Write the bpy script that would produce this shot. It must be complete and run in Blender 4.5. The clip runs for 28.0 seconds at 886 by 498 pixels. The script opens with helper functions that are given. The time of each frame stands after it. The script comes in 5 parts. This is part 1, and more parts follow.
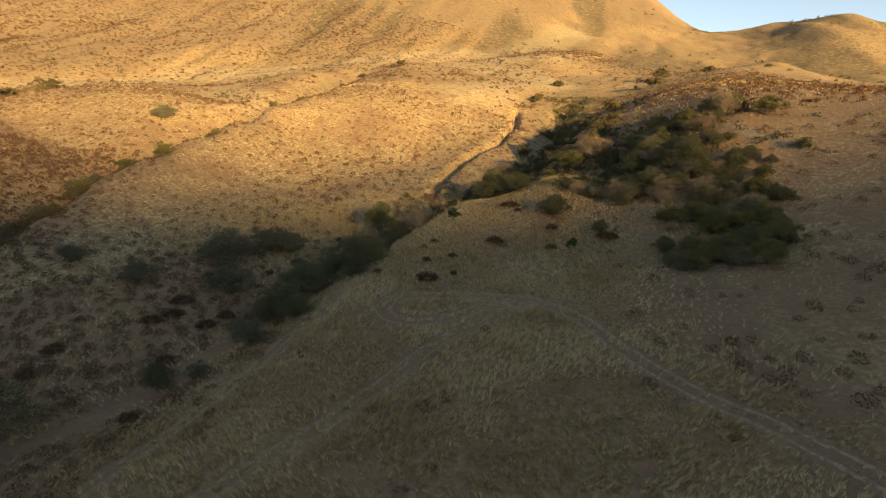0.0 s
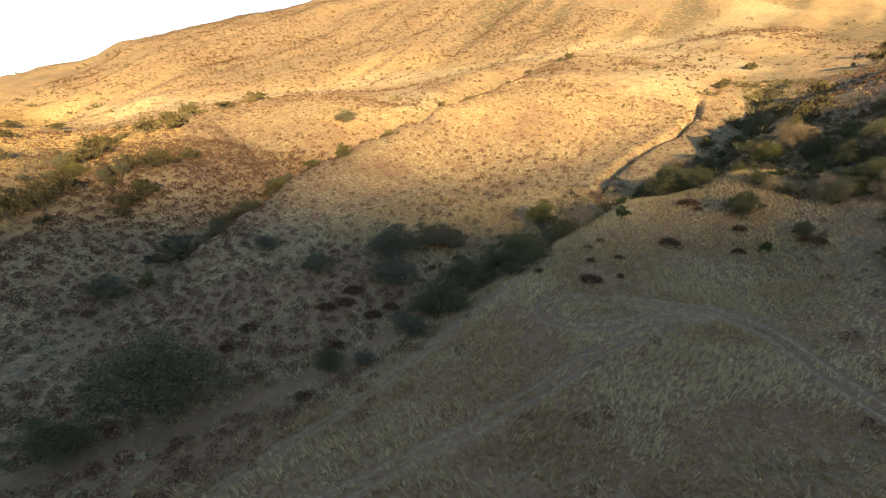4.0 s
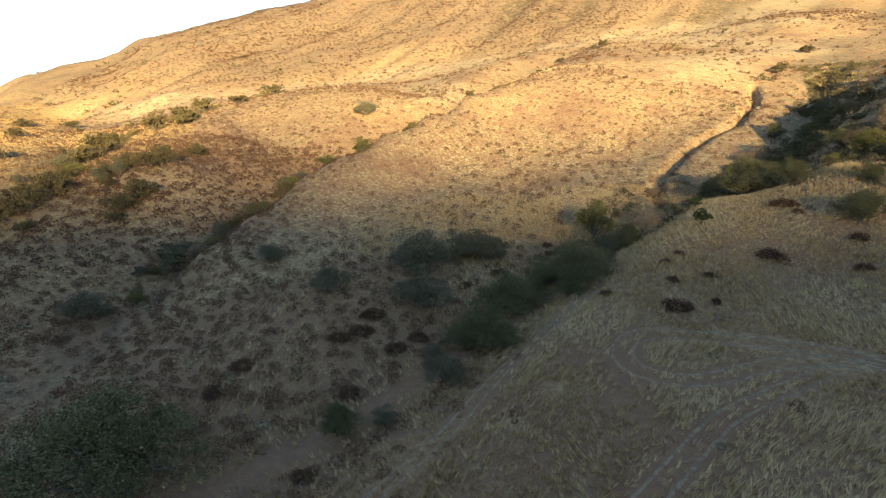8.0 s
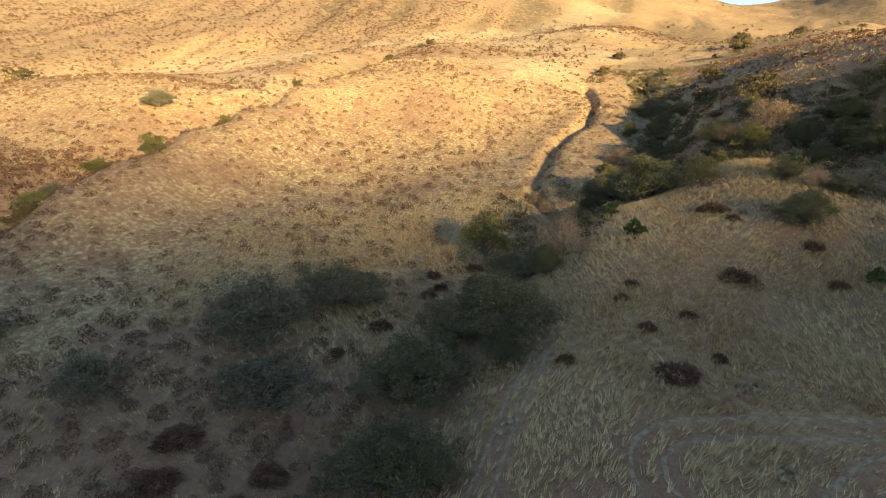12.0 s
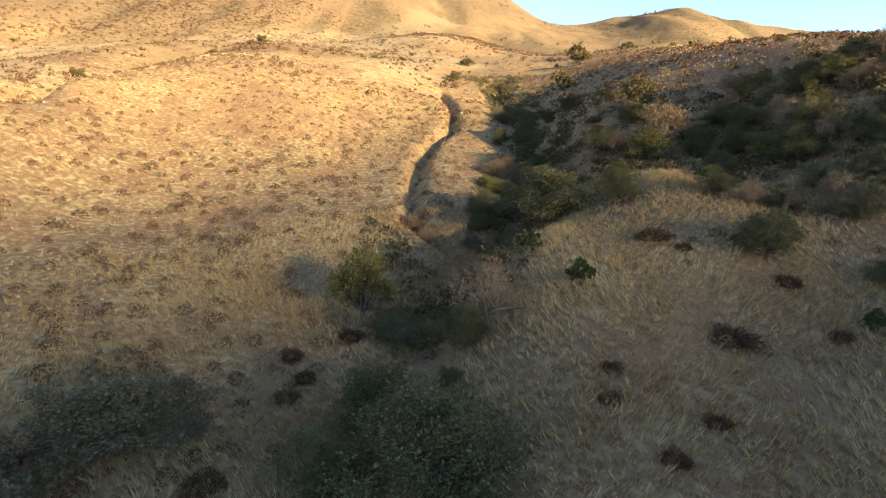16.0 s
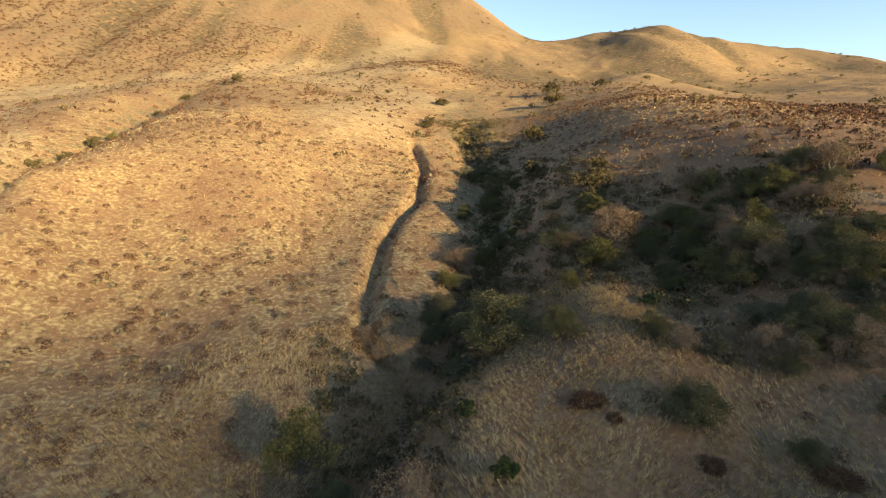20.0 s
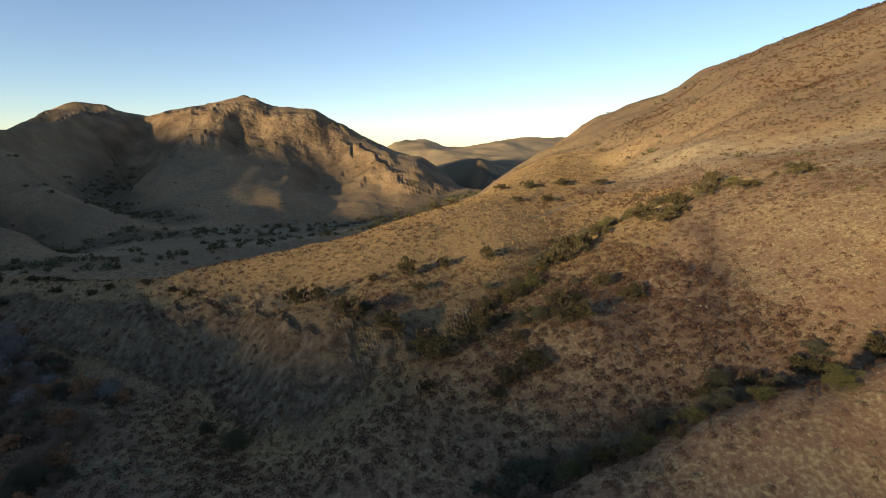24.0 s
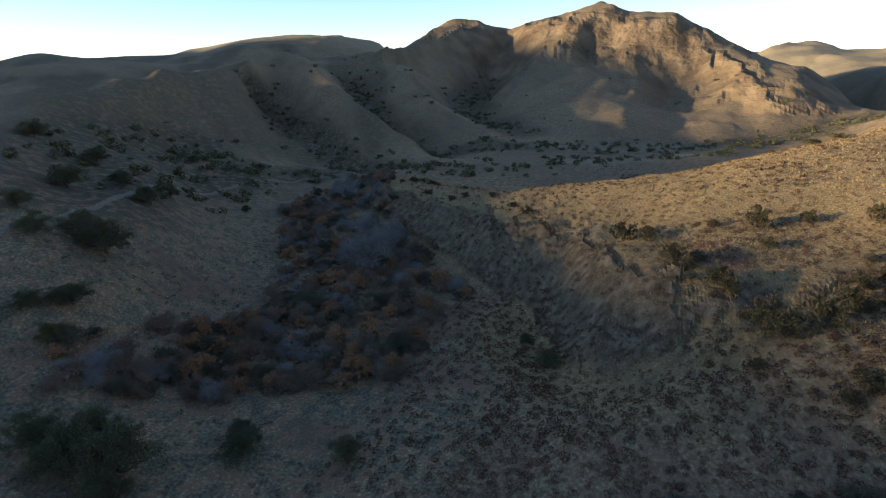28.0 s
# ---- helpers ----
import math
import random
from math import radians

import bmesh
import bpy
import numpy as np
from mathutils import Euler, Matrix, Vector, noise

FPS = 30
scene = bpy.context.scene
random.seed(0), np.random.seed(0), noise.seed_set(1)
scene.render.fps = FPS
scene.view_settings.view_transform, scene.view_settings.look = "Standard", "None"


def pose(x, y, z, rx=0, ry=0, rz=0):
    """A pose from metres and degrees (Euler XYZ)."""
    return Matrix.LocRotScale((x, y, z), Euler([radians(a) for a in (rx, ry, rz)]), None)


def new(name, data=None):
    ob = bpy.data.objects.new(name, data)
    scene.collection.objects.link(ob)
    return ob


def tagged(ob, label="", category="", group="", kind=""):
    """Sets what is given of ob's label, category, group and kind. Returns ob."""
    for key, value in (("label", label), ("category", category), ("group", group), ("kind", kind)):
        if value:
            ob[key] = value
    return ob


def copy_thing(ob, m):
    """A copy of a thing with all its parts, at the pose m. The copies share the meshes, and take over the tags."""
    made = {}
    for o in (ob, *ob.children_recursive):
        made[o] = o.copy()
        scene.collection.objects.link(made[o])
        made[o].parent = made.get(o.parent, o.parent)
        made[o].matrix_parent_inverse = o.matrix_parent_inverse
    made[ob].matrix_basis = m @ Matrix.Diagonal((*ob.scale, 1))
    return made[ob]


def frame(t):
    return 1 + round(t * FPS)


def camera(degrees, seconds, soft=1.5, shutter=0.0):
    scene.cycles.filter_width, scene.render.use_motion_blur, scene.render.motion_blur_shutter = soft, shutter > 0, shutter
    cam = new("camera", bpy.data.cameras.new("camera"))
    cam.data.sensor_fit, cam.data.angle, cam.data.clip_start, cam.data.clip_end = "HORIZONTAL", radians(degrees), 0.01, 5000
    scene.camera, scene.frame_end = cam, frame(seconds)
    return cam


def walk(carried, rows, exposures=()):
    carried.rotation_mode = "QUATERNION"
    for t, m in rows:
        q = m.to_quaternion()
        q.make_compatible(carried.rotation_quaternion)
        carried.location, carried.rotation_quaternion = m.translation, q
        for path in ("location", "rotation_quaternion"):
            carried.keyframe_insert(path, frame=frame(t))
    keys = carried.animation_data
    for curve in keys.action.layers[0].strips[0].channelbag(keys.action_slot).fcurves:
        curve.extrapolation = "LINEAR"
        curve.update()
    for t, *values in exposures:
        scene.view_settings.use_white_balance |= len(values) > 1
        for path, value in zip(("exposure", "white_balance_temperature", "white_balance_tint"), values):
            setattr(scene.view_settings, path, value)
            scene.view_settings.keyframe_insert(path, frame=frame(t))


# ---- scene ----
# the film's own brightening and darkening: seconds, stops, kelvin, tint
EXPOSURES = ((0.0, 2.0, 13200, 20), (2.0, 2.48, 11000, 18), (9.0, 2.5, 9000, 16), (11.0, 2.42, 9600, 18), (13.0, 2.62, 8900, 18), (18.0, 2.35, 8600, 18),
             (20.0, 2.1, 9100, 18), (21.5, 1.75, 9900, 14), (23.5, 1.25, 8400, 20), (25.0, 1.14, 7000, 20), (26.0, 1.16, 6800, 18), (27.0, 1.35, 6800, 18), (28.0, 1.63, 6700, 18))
cam = camera(78.85, 28.0, soft=1.1)
FLIGHT = [  # seconds, x, y, z, pitch, heading, roll
    (0, 0.00, 0.00, 0.00, -9.28, -0.00, 1.91),
    (0.5, 0.18, -0.04, -0.00, -9.42, 5.63, 1.88),
    (1, 0.21, -0.11, -0.01, -9.45, 8.66, 1.78),
    (1.5, 0.24, -0.10, -0.04, -9.48, 10.91, 1.61),
    (2, 0.29, -0.01, -0.05, -9.51, 12.51, 1.44),
    (2.5, 0.34, 0.09, -0.06, -9.54, 13.86, 1.27),
    (3, 0.32, 0.28, -0.09, -9.67, 15.12, 1.06),
    (3.5, 0.11, 0.85, -0.13, -9.75, 16.24, 0.89),
    (4, -0.18, 1.71, -0.14, -9.96, 17.24, 0.76),
    (4.5, -0.52, 2.85, -0.19, -10.10, 17.97, 0.60),
    (6.5, -3.03, 8.55, -0.30, -10.36, 19.03, 0.27),
    (7, -3.92, 10.25, -0.35, -10.37, 19.20, 0.25),
    (7.5, -4.85, 12.10, -0.45, -10.37, 19.43, 0.21),
    (8, -5.88, 14.02, -0.56, -10.38, 19.63, 0.16),
    (8.5, -6.99, 16.08, -0.66, -10.36, 19.81, 0.10),
    (9, -8.14, 18.24, -0.83, -10.30, 19.96, 0.07),
    (9.5, -9.32, 20.54, -0.91, -10.27, 20.13, -0.00),
    (10, -10.50, 22.97, -0.97, -10.25, 20.31, -0.10),
    (10.5, -11.50, 25.57, -1.06, -10.18, 18.28, -0.16),
    (11, -12.69, 28.18, -1.14, -10.04, 11.92, -0.22),
    (11.5, -13.92, 30.92, -1.24, -9.95, 6.72, -0.17),
    (12, -14.90, 33.77, -1.29, -9.88, 1.07, -0.29),
    (12.5, -15.67, 36.74, -1.36, -9.79, -4.62, -0.38),
    (13, -16.14, 39.76, -1.43, -9.64, -11.95, -0.52),
    (13.5, -16.51, 42.82, -1.42, -9.58, -15.28, -0.69),
    (15.5, -16.19, 51.54, -1.35, -9.15, -15.52, -0.79),
    (16, -16.09, 51.57, -0.77, -9.18, -15.33, -0.82),
    (16.5, -16.06, 51.39, 0.40, -9.13, -15.25, -0.83),
    (17, -16.03, 51.41, 1.77, -9.05, -15.52, -0.82),
    (17.5, -15.98, 51.60, 3.26, -8.92, -15.86, -0.90),
    (18, -15.73, 51.80, 4.92, -8.85, -16.24, -1.00),
    (18.5, -15.09, 51.97, 6.59, -8.76, -16.35, -1.10),
    (19, -14.11, 52.06, 8.16, -8.68, -16.32, -1.27),
    (19.5, -12.72, 52.08, 9.89, -8.61, -16.40, -1.45),
    (20, -11.24, 52.02, 11.59, -8.56, -16.53, -1.50),
    (20.5, -10.69, 52.16, 13.33, -8.55, -14.03, -1.34),
    (21, -11.06, 52.40, 15.17, -8.69, 4.99, -1.24),
    (21.5, -11.31, 52.59, 17.36, -9.36, 23.96, -0.41),
    (23.5, -12.32, 51.71, 24.98, -10.60, 63.61, -0.04),
    (24, -12.57, 51.65, 26.59, -10.85, 75.64, -0.23),
    (24.5, -12.94, 51.75, 28.05, -11.02, 88.11, -0.48),
    (25, -13.45, 52.20, 29.23, -11.09, 95.64, -0.67),
    (25.5, -13.56, 52.33, 29.99, -11.29, 97.34, -0.71),
    (26, -13.79, 52.38, 30.47, -18.08, 98.10, -0.84),
    (26.5, -13.74, 52.37, 30.62, -18.92, 98.63, -0.91),
    (27, -13.87, 52.32, 30.90, -19.39, 99.04, -1.11),
    (27.5, -13.71, 51.86, 31.07, -19.47, 101.42, -1.28),
    (28, -13.69, 51.46, 31.15, -19.49, 110.85, -1.55),
]
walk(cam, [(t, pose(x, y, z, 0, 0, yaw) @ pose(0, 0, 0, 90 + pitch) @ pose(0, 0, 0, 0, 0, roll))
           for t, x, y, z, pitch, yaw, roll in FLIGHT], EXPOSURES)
# ---- flight end ----

# ---- daylight: a low warm sun behind an unseen south-east ridge, clear sky ----
SUN_FROM = Vector((0.50, -0.87, 0.0)).normalized()
SUN_ELEVATION = radians(9.3)
world = bpy.data.worlds.new("sky")
scene.world = world
world.use_nodes = True
wn, wl = world.node_tree.nodes, world.node_tree.links
sky = wn.new("ShaderNodeTexSky")
sky.sky_type, sky.sun_disc = "NISHITA", False
sky.sun_elevation = SUN_ELEVATION
sky.sun_rotation = math.atan2(SUN_FROM.x, SUN_FROM.y)
sky.air_density, sky.dust_density, sky.ozone_density = 0.8, 0.0, 3.0
wn["Background"].inputs["Strength"].default_value = 0.108
wl.new(sky.outputs["Color"], wn["Background"].inputs["Color"])
sun = new("sun", bpy.data.lights.new("sun", "SUN"))
sun.data.energy, sun.data.angle, sun.data.color = 2.9, radians(1.3), (1.0, 0.98, 0.69)
sun_way = SUN_FROM * math.cos(SUN_ELEVATION) + Vector((0, 0, math.sin(SUN_ELEVATION)))
sun.rotation_mode = "QUATERNION"
sun.rotation_quaternion = (-sun_way).to_track_quat("-Z", "Y")

# ---- materials ----
def material(name, rough=0.9, gloss=0.15):
    m = bpy.data.materials.new(name)
    m.use_nodes = True
    t = m.node_tree
    b = t.nodes["Principled BSDF"]
    b.inputs["Roughness"].default_value = rough
    b.inputs["Specular IOR Level"].default_value = gloss
    return m, t, b


def noise_node(t, size, detail=4.0, stretch=None):
    """Noise whose blotches are about size metres across."""
    n = t.nodes.new("ShaderNodeTexNoise")
    n.inputs["Scale"].default_value = 1.0 / size
    n.inputs["Detail"].default_value = detail
    c = t.nodes.new("ShaderNodeTexCoord")
    if stretch:
        g = t.nodes.new("ShaderNodeMapping")
        g.inputs["Scale"].default_value = stretch
        t.links.new(c.outputs["Object"], g.inputs["Vector"])
        t.links.new(g.outputs["Vector"], n.inputs["Vector"])
    else:
        t.links.new(c.outputs["Object"], n.inputs["Vector"])
    return n.outputs["Fac"]


def ramp(t, fac, stops):
    r = t.nodes.new("ShaderNodeValToRGB")
    e = r.color_ramp.elements
    while len(e) < len(stops):
        e.new(0.5)
    for k, (p, c) in enumerate(stops):
        e[k].position, e[k].color = p, (*c, 1)
    t.links.new(fac, r.inputs["Fac"])
    return r.outputs["Color"]


def step_node(t, fac, a, b):
    r = t.nodes.new("ShaderNodeMapRange")
    r.interpolation_type = "SMOOTHSTEP"
    r.inputs["From Min"].default_value, r.inputs["From Max"].default_value = a, b
    t.links.new(fac, r.inputs["Value"])
    return r.outputs["Result"]


def calc(t, op, a, b):
    n = t.nodes.new("ShaderNodeMath")
    n.operation = op
    for k, v in enumerate((a, b)):
        if isinstance(v, (int, float)):
            n.inputs[k].default_value = v
        else:
            t.links.new(v, n.inputs[k])
    return n.outputs[0]


def blend(t, fac, a, b):
    n = t.nodes.new("ShaderNodeMix")
    n.data_type = "RGBA"
    for k, v in ((0, fac), (6, a), (7, b)):
        if isinstance(v, (int, float)):
            n.inputs[k].default_value = v
        elif isinstance(v, tuple):
            n.inputs[k].default_value = (*v, 1)
        else:
            t.links.new(v, n.inputs[k])
    return n.outputs[2]


def attribute(t, name):
    n = t.nodes.new("ShaderNodeAttribute")
    n.attribute_name = name
    return n.outputs["Fac"]


def bump(t, b, fac, depth, strength=1.0):
    n = t.nodes.new("ShaderNodeBump")
    n.inputs["Distance"].default_value, n.inputs["Strength"].default_value = depth, strength
    t.links.new(fac, n.inputs["Height"])
    t.links.new(n.outputs["Normal"], b.inputs["Normal"])


# hillside: straw, bare soil, green hollows, torn rock and far scrub
GROUND, gt, gb = material("dry_ground", 0.95, 0.08)
big, mid, fine, grit = noise_node(gt, 22.0), noise_node(gt, 3.2, 5), noise_node(gt, 0.55, 4), noise_node(gt, 0.09, 3)
straw = ramp(gt, fine, [(0.30, (0.235, 0.15, 0.073)), (0.52, (0.38, 0.257, 0.125)), (0.72, (0.54, 0.376, 0.188))])
soil = ramp(gt, grit, [(0.3, (0.15, 0.0759, 0.045)), (0.7, (0.275, 0.147, 0.088))])
litter = ramp(gt, grit, [(0.3, (0.172, 0.0893, 0.0489)), (0.7, (0.365, 0.202, 0.108))])
c = blend(gt, step_node(gt, calc(gt, "ADD", calc(gt, "MULTIPLY", mid, 0.45), calc(gt, "MULTIPLY", fine, 0.65)), 0.43, 0.70), litter, straw)
broad = noise_node(gt, 85.0, 5, (1.0, 0.8, 1.0))
c = blend(gt, calc(gt, "MULTIPLY", calc(gt, "MULTIPLY", step_node(gt, broad, 0.40, 0.58), attribute(gt, "high")), 0.45), c, (0.22, 0.145, 0.08))
c = blend(gt, calc(gt, "MULTIPLY", attribute(gt, "upper"), calc(gt, "ADD", 0.55, calc(gt, "MULTIPLY", step_node(gt, mid, 0.35, 0.6), 0.4))), c, (0.185, 0.122, 0.074))
c = blend(gt, calc(gt, "MULTIPLY", step_node(gt, big, 0.46, 0.64), 0.3), c, soil)
sage = ramp(gt, fine, [(0.35, (0.075, 0.066, 0.04)), (0.65, (0.20, 0.165, 0.10))])
c = blend(gt, calc(gt, "MULTIPLY", attribute(gt, "green"), step_node(gt, mid, 0.38, 0.6)), c, sage)
c = blend(gt, calc(gt, "MULTIPLY", attribute(gt, "brushy"), step_node(gt, mid, 0.30, 0.55)), c, (0.085, 0.068, 0.04))
c = blend(gt, attribute(gt, "bare"), c, soil)
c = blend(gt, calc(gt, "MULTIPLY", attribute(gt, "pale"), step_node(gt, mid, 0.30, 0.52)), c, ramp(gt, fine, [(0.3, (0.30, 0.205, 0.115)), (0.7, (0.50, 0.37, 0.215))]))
c = blend(gt, calc(gt, "MULTIPLY", attribute(gt, "gold"), 0.65), c, ramp(gt, fine, [(0.3, (0.22, 0.125, 0.05)), (0.7, (0.46, 0.285, 0.12))]))
c = blend(gt, attribute(gt, "red"), c, (0.23, 0.105, 0.062))
rock = ramp(gt, noise_node(gt, 2.2, 6, (1, 1, 0.25)), [(0.32, (0.07, 0.046, 0.029)), (0.52, (0.165, 0.108, 0.064)), (0.7, (0.27, 0.185, 0.11))])
crag_tone = ramp(gt, noise_node(gt, 34.0, 8, (1, 1, 0.35)), [(0.34, (0.15, 0.086, 0.046)), (0.5, (0.26, 0.152, 0.078)), (0.66, (0.37, 0.23, 0.122))])
rock = blend(gt, calc(gt, "MULTIPLY", attribute(gt, "high"), 0.7), rock, crag_tone)
c = blend(gt, attribute(gt, "rock"), c, rock)
spots = gt.nodes.new("ShaderNodeTexVoronoi")
spots.inputs["Scale"].default_value = 0.36
spots.inputs["Randomness"].default_value = 1.0
place = gt.nodes.new("ShaderNodeTexCoord")
gt.links.new(place.outputs["Object"], spots.inputs["Vector"])
dot = calc(gt, "MULTIPLY", step_node(gt, calc(gt, "ADD", spots.outputs["Distance"], calc(gt, "MULTIPLY", fine, 0.35)), 0.62, 0.42), attribute(gt, "scrub"))
c = blend(gt, calc(gt, "MULTIPLY", dot, 0.85), c, (0.105, 0.068, 0.038))
gt.links.new(c, gb.inputs["Base Color"])
relief = calc(gt, "ADD", calc(gt, "MULTIPLY", fine, 0.22), calc(gt, "MULTIPLY", grit, 0.07))
relief = calc(gt, "ADD", relief, calc(gt, "MULTIPLY", calc(gt, "MULTIPLY", noise_node(gt, 26.0, 9, (1, 1, 0.3)), calc(gt, "MULTIPLY", attribute(gt, "rock"), calc(gt, "ADD", calc(gt, "MULTIPLY", attribute(gt, "high"), 1.6), 1.0))), 6.0))
relief = calc(gt, "ADD", relief, calc(gt, "MULTIPLY", calc(gt, "MULTIPLY", noise_node(gt, 9.0, 6), attribute(gt, "high")), 1.1))
bump(gt, gb, relief, 1.0, 0.9)


def tinted(name, stops, rough=0.8, gloss=0.2):
    """Foliage or twigs: each leaf takes its own tint from the range given."""
    m, t, b = material(name, rough, gloss)
    g = t.nodes.new("ShaderNodeNewGeometry")
    o = t.nodes.new("ShaderNodeObjectInfo")
    f = calc(t, "ADD", calc(t, "MULTIPLY", g.outputs["Random Per Island"], 0.75), calc(t, "MULTIPLY", o.outputs["Random"], 0.25))
    col = ramp(t, f, stops)
    t.links.new(col, b.inputs["Base Color"])
    return m


OAK_LEAF = tinted("oak_leaf", [(0.0, (0.0446, 0.0467, 0.0242)), (0.5, (0.104, 0.0966, 0.0443)), (1.0, (0.211, 0.17, 0.0806))], 0.8, 0.12)
OLIVE_LEAF = tinted("olive_leaf", [(0.0, (0.0633, 0.0587, 0.0198)), (0.5, (0.132, 0.114, 0.0374)), (1.0, (0.218, 0.172, 0.0605))])
GREY_LEAF = tinted("grey_leaf", [(0.0, (0.0643, 0.0603, 0.0359)), (0.5, (0.129, 0.111, 0.0628)), (1.0, (0.217, 0.171, 0.105))])
GREEN_LEAF = tinted("green_leaf", [(0.0, (0.0315, 0.0451, 0.014)), (0.6, (0.0735, 0.0902, 0.028)), (1.0, (0.137, 0.131, 0.05))])
BROWN_LEAF = tinted("dead_leaf", [(0.0, (0.125, 0.077, 0.047)), (0.5, (0.25, 0.158, 0.097)), (1.0, (0.4, 0.268, 0.165))])
RUST_LEAF = tinted("rust_leaf", [(0.0, (0.209, 0.0944, 0.0468)), (0.5, (0.435, 0.208, 0.0963)), (1.0, (0.644, 0.343, 0.165))])
TWIG_GREY = tinted("grey_twig", [(0.0, (0.155, 0.138, 0.118)), (0.5, (0.262, 0.227, 0.189)), (1.0, (0.401, 0.337, 0.271))])
BARK = tinted("bark", [(0.0, (0.075, 0.055, 0.04)), (1.0, (0.17, 0.135, 0.10))])
PALE_BARK = tinted("pale_bark", [(0.0, (0.172, 0.132, 0.0935)), (1.0, (0.277, 0.216, 0.154))])
HILL_LEAF = tinted("hill_leaf", [(0.0, (0.0416, 0.033, 0.0147)), (0.5, (0.097, 0.0726, 0.0317)), (1.0, (0.173, 0.12, 0.0528))])
STRAW = tinted("straw", [(0.0, (0.255, 0.16, 0.08)), (0.45, (0.455, 0.302, 0.15)), (0.85, (0.69, 0.475, 0.25)), (1.0, (0.30, 0.205, 0.10))])
GOLD_STRAW = tinted("gold_straw", [(0.0, (0.24, 0.135, 0.055)), (0.5, (0.42, 0.255, 0.105)), (1.0, (0.6, 0.39, 0.17))])
MOUND = tinted("buckwheat", [(0.0, (0.056, 0.026, 0.015)), (0.5, (0.108, 0.051, 0.028)), (1.0, (0.195, 0.096, 0.05))])
SAGE = tinted("sagebrush", [(0.0, (0.0972, 0.0792, 0.0446)), (0.5, (0.208, 0.158, 0.0916)), (1.0, (0.35, 0.258, 0.151))])
STONE, st, sb = material("stone", 0.9)
st.links.new(ramp(st, noise_node(st, 0.25, 5), [(0.3, (0.17, 0.125, 0.08)), (0.7, (0.36, 0.28, 0.19))]), sb.inputs["Base Color"])
TRACK, tt, tb = material("trodden_soil", 0.95, 0.08)
tt.links.new(blend(tt, step_node(tt, noise_node(tt, 0.5, 5), 0.42, 0.66),
                   ramp(tt, noise_node(tt, 0.1, 3), [(0.3, (0.15, 0.10, 0.063)), (0.7, (0.26, 0.18, 0.115))]), (0.31, 0.22, 0.14)), tb.inputs["Base Color"])
bump(tt, tb, noise_node(tt, 0.12, 4), 0.06)
# rut floors: trodden dust with crushed straw and darker damp soil
DUST, dt, db = material("rut_dust", 0.95, 0.08)
dt.links.new(blend(dt, step_node(dt, noise_node(dt, 0.35, 5), 0.4, 0.62),
                   ramp(dt, noise_node(dt, 0.08, 3), [(0.3, (0.14, 0.095, 0.06)), (0.7, (0.25, 0.175, 0.11))]),
                   ramp(dt, noise_node(dt, 0.05, 3), [(0.3, (0.235, 0.16, 0.095)), (0.7, (0.36, 0.255, 0.155))])), db.inputs["Base Color"])
bump(dt, db, noise_node(dt, 0.1, 4), 0.05)

# ---- the lie of the land: crest, bed and edge lines (x, y, z in metres) ----
HILL_CREST = [(-23, 300, 49), (-29, 255, 38.4), (-36, 208, 27.6), (-44, 174, 17.6), (-48, 150, 12.6), (-52, 132, 7.2), (-56, 118, 2.6),
              (-59, 105, -1.8), (-61, 95, -5.6), (-63, 83, -11.3), (-64, 74, -15.2)]
RAVINE_BED = [(-38, 280, 42.0), (-44, 245, 33.2), (-50, 205, 22.6), (-56, 170, 10.5), (-60, 148, 3.2), (-63, 132, -1.8), (-67, 122, -5), (-71, 112, -8.8),
              (-73, 102, -11.6), (-72, 93, -14.2), (-72, 83, -17.6), (-69, 70, -20.2), (-64, 58, -22.2),
              (-61, 45, -24), (-63, 30, -26), (-70, 15, -27.5)]
RAVINE_WALL = [(-54, 282, 45), (-58, 248, 37), (-62, 206, 25.5), (-66, 172, 15), (-72, 150, 8.5), (-77, 134, 3.5), (-81, 121.5, -3.8), (-84, 110, -4.2), (-84, 99, -6.6), (-83, 88, -10.5), (-81, 76, -15.5)]
SPUR_NOSE = [(-112, 134, 5.4), (-102, 122, 2.2), (-93, 113, -1.4), (-87, 107, -4.4)]
SPUR_HOLLOW = [(-105, 137, 2.8), (-94, 129, 0.2), (-86, 124.5, -2.2)]
HILL_FACE = [(-9, 190, 21), (-15, 150, 9.2), (-20, 134, 0.2), (-26, 117, -7.6), (-34, 101, -8.6), (-40, 88, -11),
             (-42, 77, -13.8), (-40, 62, -17), (-38, 53, -19.6)]
HILL_WEST = [(-40, 140, 6.0), (-36, 128, -0.2), (-39, 115, -5), (-46, 100, -8.6), (-48, 88, -11.5), (-50, 77, -14.6)]
HILL_FLANK = [(10, 200, 23), (2, 175, 13), (-4, 158, 7), (-9, 137, 0), (-14, 117, -6), (-18, 106, -9),
              (-22, 94, -11.2), (-25, 82, -13), (-29, 70, -15.5)]
GULLY_BED = [(68, 289, 45), (50, 225, 26), (40, 198, 16.5), (31, 160, 6.5), (25, 138, 1.2), (17, 125, -3.2),
             (8, 112, -7.4), (1, 102, -10), (-5, 91, -12), (-9, 81, -13.6), (-13, 72, -15.8), (-18, 63, -18),
             (-22, 54, -19.8), (-27, 44, -21.6), (-34, 36, -23.5), (-42, 28, -25), (-52, 20, -26.5), (-66, 13, -27.8)]
CHANNEL_BED = [(25, 202, 19), (22, 180, 12.6), (15, 157, 6.0), (9, 148, 3.2), (4, 138, 0.2), (-1, 122, -4.0), (-3, 112, -7.2), (1, 104, -9.2)]
